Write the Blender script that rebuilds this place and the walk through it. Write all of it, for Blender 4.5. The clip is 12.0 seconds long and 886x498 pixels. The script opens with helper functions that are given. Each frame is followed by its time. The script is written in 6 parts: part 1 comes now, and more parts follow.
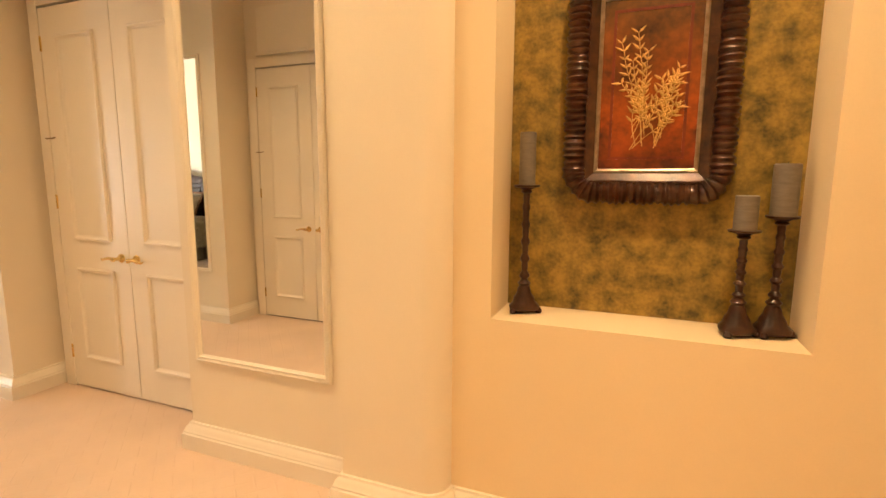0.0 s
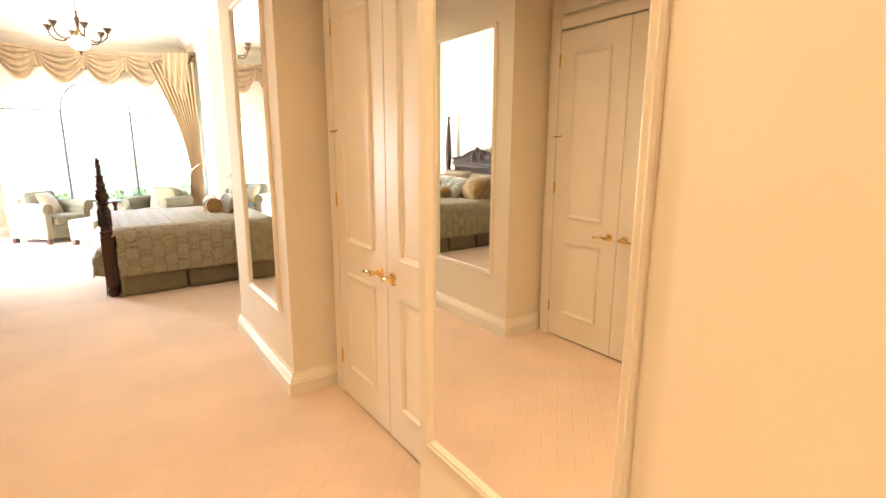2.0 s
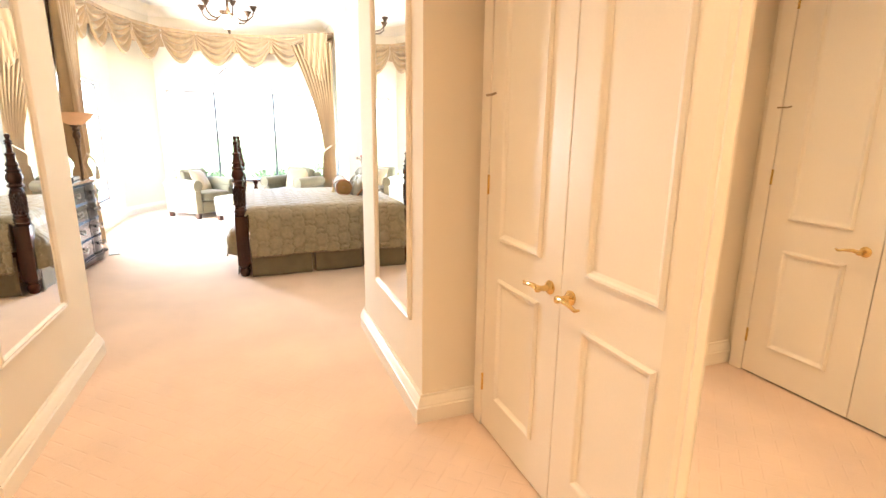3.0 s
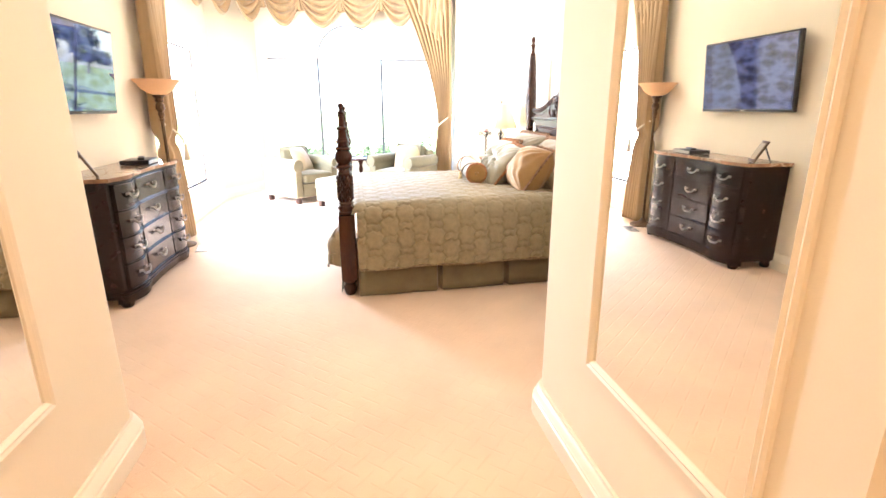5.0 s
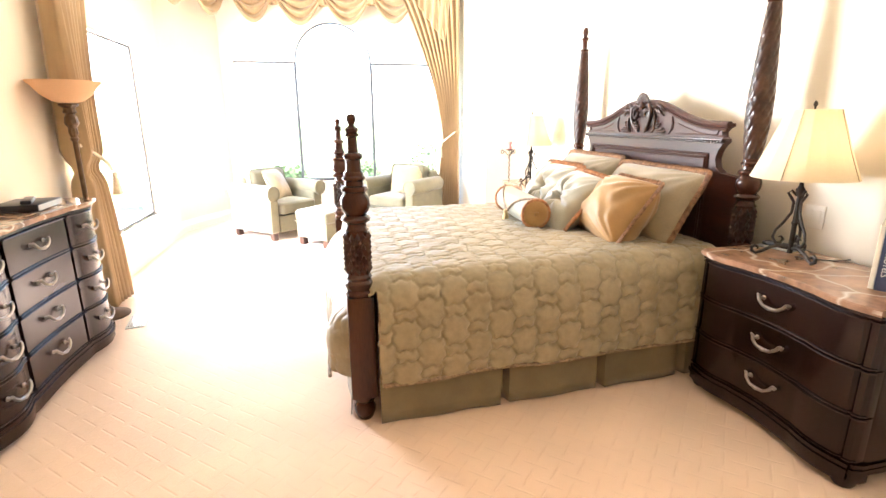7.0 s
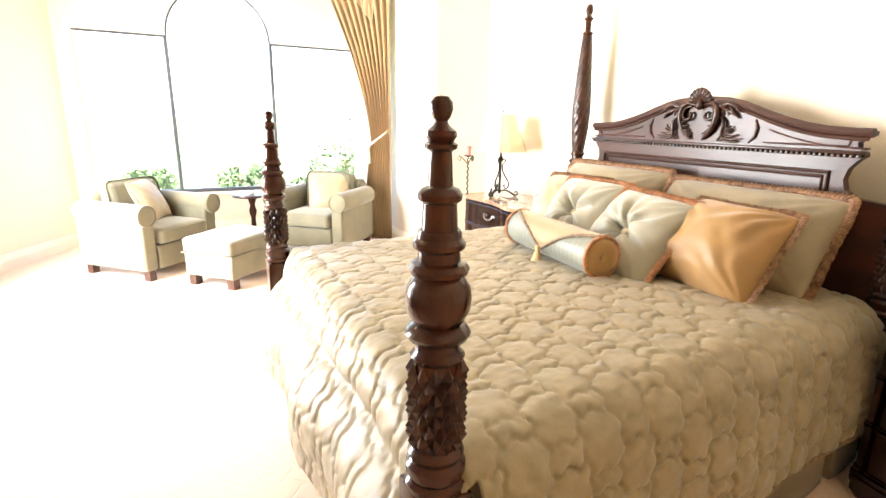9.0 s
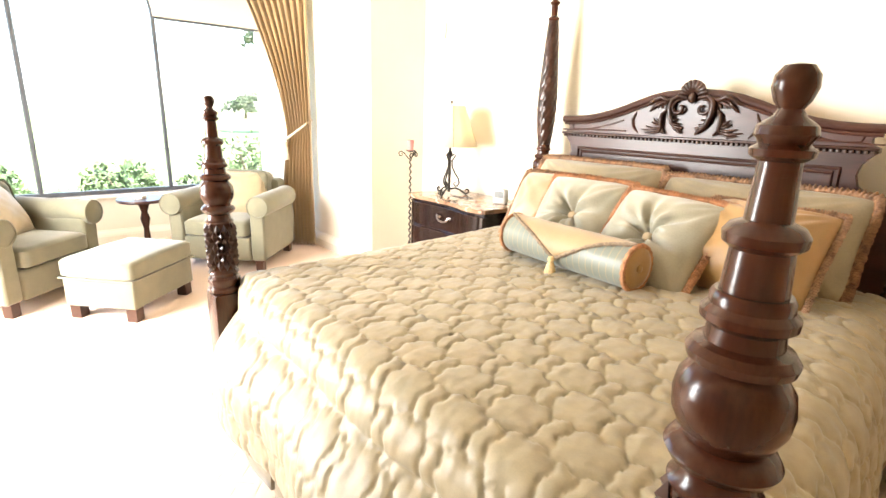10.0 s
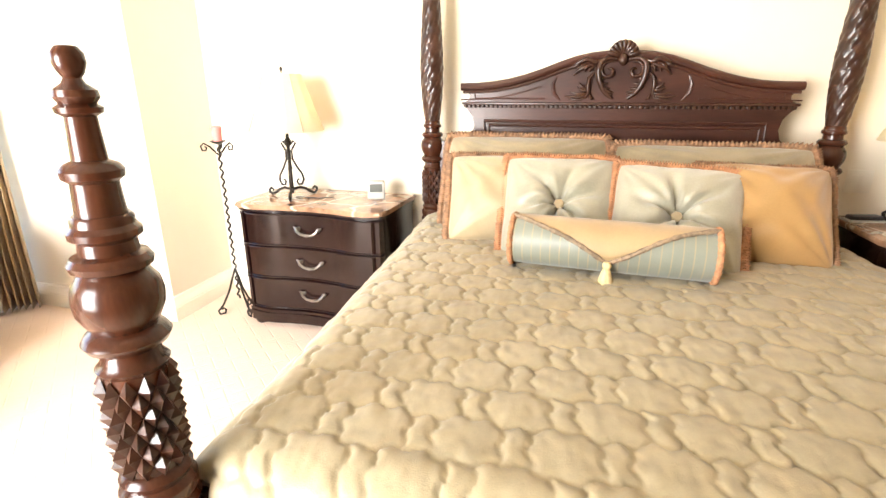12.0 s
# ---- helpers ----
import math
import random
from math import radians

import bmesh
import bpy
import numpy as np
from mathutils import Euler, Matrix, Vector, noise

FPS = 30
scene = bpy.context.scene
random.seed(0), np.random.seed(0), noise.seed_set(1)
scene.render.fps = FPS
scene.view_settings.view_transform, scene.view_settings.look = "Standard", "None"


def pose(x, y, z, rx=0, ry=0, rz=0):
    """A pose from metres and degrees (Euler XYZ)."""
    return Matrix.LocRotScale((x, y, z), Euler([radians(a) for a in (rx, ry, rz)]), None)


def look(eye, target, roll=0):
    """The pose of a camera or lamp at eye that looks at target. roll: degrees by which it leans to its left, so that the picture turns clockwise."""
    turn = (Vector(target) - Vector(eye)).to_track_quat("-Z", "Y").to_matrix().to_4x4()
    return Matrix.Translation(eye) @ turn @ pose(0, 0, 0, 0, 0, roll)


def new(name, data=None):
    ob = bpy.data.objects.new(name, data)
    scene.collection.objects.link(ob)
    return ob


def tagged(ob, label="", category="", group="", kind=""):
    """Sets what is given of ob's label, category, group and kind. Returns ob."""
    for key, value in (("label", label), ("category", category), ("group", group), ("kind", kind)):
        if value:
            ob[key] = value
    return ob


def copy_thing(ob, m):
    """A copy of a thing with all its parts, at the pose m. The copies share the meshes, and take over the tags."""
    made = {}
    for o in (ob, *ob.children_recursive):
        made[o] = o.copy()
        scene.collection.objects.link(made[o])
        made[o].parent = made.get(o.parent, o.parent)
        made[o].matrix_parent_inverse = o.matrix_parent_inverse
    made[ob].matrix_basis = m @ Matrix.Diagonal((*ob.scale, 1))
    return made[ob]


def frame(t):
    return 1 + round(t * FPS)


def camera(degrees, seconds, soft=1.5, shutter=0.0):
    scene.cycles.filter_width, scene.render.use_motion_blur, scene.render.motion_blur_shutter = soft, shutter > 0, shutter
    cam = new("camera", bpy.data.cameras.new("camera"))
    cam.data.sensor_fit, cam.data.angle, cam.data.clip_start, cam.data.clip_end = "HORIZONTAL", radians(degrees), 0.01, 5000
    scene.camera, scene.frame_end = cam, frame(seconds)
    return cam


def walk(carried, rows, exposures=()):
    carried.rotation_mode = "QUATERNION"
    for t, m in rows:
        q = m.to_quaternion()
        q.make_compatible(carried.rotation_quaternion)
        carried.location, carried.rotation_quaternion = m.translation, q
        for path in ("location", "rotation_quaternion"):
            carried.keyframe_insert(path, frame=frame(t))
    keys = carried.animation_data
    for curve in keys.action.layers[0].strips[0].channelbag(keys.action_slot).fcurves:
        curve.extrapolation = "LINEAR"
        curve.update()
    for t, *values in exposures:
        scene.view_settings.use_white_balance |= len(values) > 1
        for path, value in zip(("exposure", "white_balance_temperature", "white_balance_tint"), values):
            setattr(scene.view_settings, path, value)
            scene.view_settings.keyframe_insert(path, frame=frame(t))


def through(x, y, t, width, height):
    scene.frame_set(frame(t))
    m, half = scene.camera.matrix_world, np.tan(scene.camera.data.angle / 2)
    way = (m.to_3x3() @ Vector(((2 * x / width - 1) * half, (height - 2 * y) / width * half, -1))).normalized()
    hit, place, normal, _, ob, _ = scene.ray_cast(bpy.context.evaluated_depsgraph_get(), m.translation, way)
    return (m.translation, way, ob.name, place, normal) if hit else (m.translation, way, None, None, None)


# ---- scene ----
cam = camera(83.5, 12.0)
PATH = [
    (0, (0.859, 0.673, 1.423), (0.132, 2.514, 1.134), 0.3),
    (0.5, (0.761, 0.901, 1.442), (-0.106, 2.681, 1.163), -0.7),
    (1, (0.665, 1.186, 1.458), (-0.475, 2.805, 1.174), -0.7),
    (1.5, (0.476, 1.437, 1.516), (-0.937, 2.81, 1.174), -0.4),
    (2, (0.183, 1.587, 1.551), (-1.434, 2.696, 1.155), 0.2),
    (2.5, (-0.153, 1.665, 1.504), (-1.902, 2.546, 1.096), 0.9),
    (3, (-0.55, 1.726, 1.474), (-2.371, 2.421, 1.024), 0.7),
    (5, (-2.245, 1.658, 1.405), (-4.14, 1.992, 0.857), -0.1),
    (5.5, (-2.633, 1.58, 1.411), (-4.526, 1.922, 0.864), -0.1),
    (6, (-3.031, 1.554, 1.41), (-4.926, 1.905, 0.874), -0.2),
    (6.5, (-3.443, 1.503, 1.408), (-5.334, 1.896, 0.889), -0.2),
    (7, (-3.78, 1.468, 1.413), (-5.665, 1.904, 0.908), -0.3),
    (9, (-5.158, 1.168, 1.397), (-6.876, 2.058, 0.892), 1.1),
    (9.5, (-5.477, 1.053, 1.382), (-7.081, 2.135, 0.878), 1.4),
    (10, (-5.798, 0.975, 1.378), (-7.262, 2.234, 0.855), 1.8),
    (10.5, (-6.208, 0.922, 1.365), (-7.483, 2.365, 0.826), 1.5),
    (11, (-6.593, 0.926, 1.365), (-7.645, 2.527, 0.791), 0.7),
    (11.5, (-6.952, 0.962, 1.361), (-7.732, 2.703, 0.761), 0.2),
    (12, (-7.218, 0.988, 1.362), (-7.683, 2.835, 0.751), -0.1),
]
walk(cam, [(t, look(eye, target, roll)) for t, eye, target, roll in PATH], exposures=[(0.0, 2.97, 6450, 10), (1.5, 3.12, 6150, 10), (3.0, 3.42, 5650, 11), (5.5, 3.62, 5700, 14), (7.0, 3.62, 5900, 14), (9.0, 3.32, 6200, 12), (10.0, 3.24, 6300, 11), (12.0, 3.14, 6400, 12)])

# ---- world and large lights ----
world = bpy.data.worlds.new("world")
scene.world = world
world.use_nodes = True
_nt = world.node_tree
_sky = _nt.nodes.new("ShaderNodeTexSky")
_sky.sky_type = "NISHITA"
_sky.sun_disc = False
_sky.sun_elevation = radians(44)
_sky.sun_rotation = radians(50)
_nt.links.new(_sky.outputs[0], _nt.nodes["Background"].inputs[0])
_nt.nodes["Background"].inputs[1].default_value = 0.15

DAY = (1.0, 0.97, 0.93)
WARM = (1.0, 0.68, 0.36)


def lamp(name, kind, m, energy, colour, **more):
    data = bpy.data.lights.new(name, kind)
    data.energy, data.color = energy, colour
    for key, value in more.items():
        if key == "size":
            data.size = value
        elif key == "size_y":
            data.shape = "RECTANGLE"
            data.size_y = value
        elif key == "radius":
            data.shadow_soft_size = value
        elif key == "angle":
            data.angle = value
        elif key == "spot":
            data.spot_size, data.spot_blend = value
        elif key == "spread":
            data.spread = value
    ob = new(name, data)
    ob.matrix_world = m
    return ob


lamp("sun", "SUN", look((0, 0, 20), (-9, -7.5, 9)), 5.0, (1.0, 0.94, 0.84), angle=radians(0.5))
# sky light through the side window opening
lamp("window_light", "AREA", look((-9.2, -0.62, 1.3), (-9.0, 3.0, 1.0)), 60, DAY, size=1.7, size_y=1.8)
# recessed ceiling lights of the dressing corridor and its vestibule
for _x, _y, _w in ((1.0, 1.75, 3.1), (-0.7, 1.6, 2.2), (-2.2, 1.6, 1.0), (-3.6, 1.6, 0.9), (1.3, 0.0, 2.4)):
    lamp("downlight", "AREA", look((_x, _y, 3.16), (_x, _y, 0)), _w, WARM, size=0.16, spread=radians(125))
# small ceiling spotlight just inside the bedroom; the header cuts its beam on the corridor floor
lamp("entrance_spotlight", "SPOT", look((-4.45, 1.58, 3.67), (-4.45, 1.58, 0)), 9.0, (1.0, 0.76, 0.50), radius=0.03, spot=(radians(130), 0.5))

lamp("niche_light", "AREA", look((0.87, 2.60, 2.58), (0.87, 2.60, 0)), 0.42, WARM, size=0.12)

# ---- materials ----


def mat(name, colour, rough=0.6, metal=0.0, var=0.12, scale=6.0, grain=80.0, bump=0.15, stretch=(1, 1, 1), dark=None, sheen=0.0, coat=0.0, detail=4.0, spec=0.5):
    """Principled surface with colour drift at two scales and a fine bump."""
    m = bpy.data.materials.new(name)
    m.use_nodes = True
    nt = m.node_tree
    n, link = nt.nodes, nt.links.new
    b = n["Principled BSDF"]
    tc = n.new("ShaderNodeTexCoord")
    mp = n.new("ShaderNodeMapping")
    mp.inputs["Scale"].default_value = stretch
    link(tc.outputs["Object"], mp.inputs[0])
    big, fine = n.new("ShaderNodeTexNoise"), n.new("ShaderNodeTexNoise")
    big.inputs["Scale"].default_value, fine.inputs["Scale"].default_value = scale, grain
    big.inputs["Detail"].default_value = detail
    for t in (big, fine):
        link(mp.outputs[0], t.inputs["Vector"])
    add = n.new("ShaderNodeMath")
    add.operation = "MULTIPLY_ADD"
    link(fine.outputs["Fac"], add.inputs[0])
    add.inputs[1].default_value = 0.35
    link(big.outputs["Fac"], add.inputs[2])
    ramp = n.new("ShaderNodeValToRGB")
    e = ramp.color_ramp.elements
    low = dark or tuple(c * (1 - var) for c in colour)
    high = tuple(min(1, c * (1 + var)) for c in colour)
    e[0].position, e[0].color = 0.45, (*low, 1)
    e[1].position, e[1].color = 0.9, (*high, 1)
    link(add.outputs[0], ramp.inputs[0])
    link(ramp.outputs[0], b.inputs["Base Color"])
    rr = n.new("ShaderNodeMapRange")
    rr.inputs["To Min"].default_value, rr.inputs["To Max"].default_value = max(0.02, rough * 0.85), min(1, rough * 1.15)
    link(big.outputs["Fac"], rr.inputs["Value"])
    link(rr.outputs[0], b.inputs["Roughness"])
    b.inputs["Metallic"].default_value = metal
    b.inputs["Specular IOR Level"].default_value = spec
    if sheen:
        b.inputs["Sheen Weight"].default_value = sheen
    if coat:
        b.inputs["Coat Weight"].default_value = coat
        b.inputs["Coat Roughness"].default_value = 0.16
    if bump:
        bp = n.new("ShaderNodeBump")
        bp.inputs["Strength"].default_value = bump
        bp.inputs["Distance"].default_value = 0.004
        link(add.outputs[0], bp.inputs["Height"])
        link(bp.outputs[0], b.inputs["Normal"])
    return m


def tune(m):
    """The node tree, its maker, its linker and the surface of a material."""
    nt = m.node_tree
    return nt, nt.nodes.new, nt.links.new, nt.nodes["Principled BSDF"]


def emitter(name, colour, strength):
    m = bpy.data.materials.new(name)
    m.use_nodes = True
    b = m.node_tree.nodes["Principled BSDF"]
    b.inputs["Base Color"].default_value = (*colour, 1)
    b.inputs["Emission Color"].default_value = (*colour, 1)
    b.inputs["Emission Strength"].default_value = strength
    return m


WALL = mat("wall_paint", (0.80, 0.72, 0.58), 0.75, var=0.03, scale=1.5, grain=180, bump=0.06)
GOLDWALL = mat("golden_wall_paint", (0.82, 0.67, 0.44), 0.75, var=0.03, scale=1.5, grain=180, bump=0.06)
TRIM = mat("trim_paint", (0.83, 0.76, 0.64), 0.38, var=0.03, scale=2.0, grain=120, bump=0.04)
CEIL = mat("ceiling_paint", (0.86, 0.83, 0.76), 0.85, var=0.02, scale=2.0, grain=150, bump=0.05)
DARKWOOD = mat("dark_wood", (0.048, 0.015, 0.007), 0.24, var=0.45, scale=3.0, grain=40, bump=0.05, stretch=(4, 4, 0.6), coat=0.25, spec=0.25)
DARKWOOD_X = mat("dark_wood_across", (0.046, 0.015, 0.009), 0.37, var=0.45, scale=3.0, grain=40, bump=0.05, stretch=(0.6, 4, 4), coat=0.10, spec=0.35)
BLACKWOOD = mat("espresso_wood", (0.016, 0.0053, 0.0035), 0.26, var=0.22, scale=4.0, grain=60, bump=0.04, stretch=(0.7, 4, 4), coat=0.06, spec=0.30)
MAHOGANY = mat("mahogany_wood", (0.0125, 0.0040, 0.0027), 0.24, var=0.30, scale=4.0, grain=60, bump=0.04, stretch=(0.7, 4, 4), coat=0.10, spec=0.40)
IRON = mat("black_iron", (0.035, 0.028, 0.022), 0.45, metal=0.7, var=0.3, scale=30, grain=150, bump=0.3)
PEWTER = mat("pewter", (0.27, 0.25, 0.225), 0.30, metal=1.0, var=0.2, scale=30, grain=120, bump=0.1)
BRASS = mat("polished_brass", (0.80, 0.58, 0.24), 0.18, metal=1.0, var=0.1, scale=20, grain=80, bump=0.03)
BRONZE = mat("antique_bronze", (0.10, 0.062, 0.035), 0.42, metal=0.75, var=0.35, scale=25, grain=90, bump=0.2)
SAGE = mat("sage_velvet", (0.175, 0.160, 0.098), 0.85, var=0.16, scale=7, grain=220, bump=0.12, sheen=0.35)
GOLD = mat("gold_silk", (0.345, 0.196, 0.064), 0.52, var=0.12, scale=8, grain=160, bump=0.12, sheen=0.3)
SHAM = mat("sham_satin", (0.255, 0.205, 0.122), 0.48, var=0.16, scale=9, grain=120, bump=0.2, sheen=0.3)
FLAPSILK = mat("flap_silk", (0.36, 0.245, 0.118), 0.5, var=0.1, scale=9, grain=120, bump=0.12, sheen=0.3)
CREAMSILK = mat("cream_silk", (0.37, 0.285, 0.165), 0.5, var=0.1, scale=9, grain=120, bump=0.12, sheen=0.3)
FRINGE = mat("russet_fringe", (0.40, 0.19, 0.09), 0.8, var=0.45, scale=40, grain=200, bump=0.6)
BROWNTRIM = mat("brown_ruche", (0.27, 0.15, 0.08), 0.75, var=0.55, scale=45, grain=200, bump=0.6)
CORD = mat("twisted_cord", (0.22, 0.155, 0.095), 0.7, var=0.5, scale=60, grain=200, bump=0.6)
TASSEL = mat("gold_tassel", (0.66, 0.50, 0.25), 0.7, var=0.3, scale=60, grain=200, bump=0.5, stretch=(3, 3, 0.5))
SKIRTM = mat("skirt_cotton", (0.175, 0.140, 0.078), 0.8, var=0.14, scale=8, grain=200, bump=0.2, sheen=0.2)
MARBLE = mat("brown_marble", (0.30, 0.17, 0.10), 0.12, var=0.45, scale=9, grain=35, bump=0.0, detail=9)
SCREWM = mat("steel_hook", (0.35, 0.27, 0.18), 0.4, metal=0.9, var=0.2, scale=40, grain=100, bump=0.1)
PLASTIC = mat("black_plastic", (0.018, 0.018, 0.02), 0.35, var=0.2, scale=20, grain=200, bump=0.05)
CREAMPL = mat("ivory_plastic", (0.78, 0.72, 0.60), 0.4, var=0.04, scale=10, grain=200, bump=0.02)
GREYPL = mat("grey_plastic", (0.45, 0.44, 0.40), 0.4, var=0.06, scale=10, grain=200, bump=0.02)
WAXGREY = mat("grey_wax", (0.17, 0.145, 0.11), 0.55, var=0.18, scale=18, grain=90, bump=0.2, stretch=(1, 1, 5))
WAXPINK = mat("pink_wax", (0.62, 0.22, 0.20), 0.5, var=0.1, scale=18, grain=90, bump=0.1)
CARVED = mat("carved_dark_wood", (0.042, 0.017, 0.010), 0.32, var=0.5, scale=16, grain=70, bump=0.4, coat=0.25, spec=0.3)
BLACKFRAME = mat("dark_window_frame", (0.085, 0.085, 0.09), 0.45, var=0.2, scale=10, grain=90, bump=0.08)
LEAF = mat("leaf_green", (0.075, 0.120, 0.045), 0.6, var=0.55, scale=1.5, grain=9, bump=0.2)
LEAFDK = mat("tree_green", (0.11, 0.14, 0.085), 0.65, var=0.55, scale=0.8, grain=6, bump=0.2)
BARK = mat("bark", (0.10, 0.07, 0.05), 0.9, var=0.4, scale=6, grain=40, bump=0.6, stretch=(2, 2, 0.4))
LAWN = mat("lawn", (0.17, 0.22, 0.07), 0.9, var=0.3, scale=0.4, grain=30, bump=0.5)
PAVE = mat("terrace_stone", (0.42, 0.38, 0.32), 0.8, var=0.2, scale=2, grain=30, bump=0.3)


def carpet_mat():
    m = mat("beige_carpet", (0.73, 0.545, 0.405), 0.95, var=0.08, scale=2.2, grain=260, bump=0.0, sheen=0.25)
    nt, make, link, b = tune(m)
    tc = make("ShaderNodeTexCoord")
    mp = make("ShaderNodeMapping")
    mp.inputs["Rotation"].default_value = (0, 0, radians(43))
    mp.inputs["Scale"].default_value = (11.6, 11.6, 11.6)
    link(tc.outputs["Object"], mp.inputs[0])
    sep = make("ShaderNodeSeparateXYZ")
    link(mp.outputs[0], sep.inputs[0])

    def op(kind, a, c=None):
        k = make("ShaderNodeMath")
        k.operation = kind
        for i, s in enumerate((a, c)):
            if s is None:
                continue
            if isinstance(s, (int, float)):
                k.inputs[i].default_value = s
            else:
                link(s, k.inputs[i])
        return k.outputs[0]

    u, v = sep.outputs[0], sep.outputs[1]

    def groove(p, q, shift):
        off = op("ABSOLUTE", op("SUBTRACT", op("FRACT", p), 0.5))
        line = op("MULTIPLY", op("SUBTRACT", off, 0.425), 14.0)
        line = op("MINIMUM", op("MAXIMUM", line, 0.0), 1.0)
        run = op("FRACT", op("MULTIPLY", op("ADD", op("ADD", q, op("FLOOR", op("ADD", p, 0.5))), shift), 0.5))
        return op("MULTIPLY", line, op("LESS_THAN", run, 0.66))

    cut = op("MAXIMUM", groove(u, v, 200.66), groove(v, u, 201.66))
    pile = make("ShaderNodeTexNoise")
    pile.inputs["Scale"].default_value = 420
    link(tc.outputs["Object"], pile.inputs["Vector"])
    h = op("ADD", op("SUBTRACT", 1.0, cut), op("MULTIPLY", pile.outputs["Fac"], 0.45))
    bp = make("ShaderNodeBump")
    bp.inputs["Strength"].default_value = 0.27
    bp.inputs["Distance"].default_value = 0.009
    link(h, bp.inputs["Height"])
    link(bp.outputs[0], b.inputs["Normal"])
    # the grooves' shade is also put into the colour, as a slight dark tint
    old = b.inputs["Base Color"].links[0].from_socket
    mx = make("ShaderNodeMix")
    mx.data_type, mx.blend_type = "RGBA", "MULTIPLY"
    link(op("MULTIPLY", cut, 0.05), mx.inputs[0])
    link(old, mx.inputs[6])
    mx.inputs[7].default_value = (0.72, 0.66, 0.60, 1)
    link(mx.outputs[2], b.inputs["Base Color"])
    return m


CARPET = carpet_mat()


def mirror_mat():
    m = bpy.data.materials.new("mirror_glass")
    m.use_nodes = True
    b = m.node_tree.nodes["Principled BSDF"]
    b.inputs["Base Color"].default_value = (0.90, 0.90, 0.87, 1)
    b.inputs["Metallic"].default_value = 1.0
    b.inputs["Roughness"].default_value = 0.012
    return m


def glass_mat():
    m = bpy.data.materials.new("window_glass")
    m.use_nodes = True
    nt = m.node_tree
    n, link = nt.nodes, nt.links.new
    gl, tr, lw, mx = n.new("ShaderNodeBsdfGlossy"), n.new("ShaderNodeBsdfTransparent"), n.new("ShaderNodeLayerWeight"), n.new("ShaderNodeMixShader")
    pw, sc = n.new("ShaderNodeMath"), n.new("ShaderNodeMath")
    pw.operation, sc.operation = "POWER", "MULTIPLY_ADD"
    pw.inputs[1].default_value = 5.0
    sc.inputs[1].default_value, sc.inputs[2].default_value = 0.45, 0.03
    link(lw.outputs["Facing"], pw.inputs[0])
    link(pw.outputs[0], sc.inputs[0])
    gl.inputs["Roughness"].default_value = 0.01
    link(sc.outputs[0], mx.inputs[0])
    link(tr.outputs[0], mx.inputs[1])
    link(gl.outputs[0], mx.inputs[2])
    link(mx.outputs[0], n["Material Output"].inputs["Surface"])
    return m


MIRROR, GLASS = mirror_mat(), glass_mat()

# ---- building helpers ----


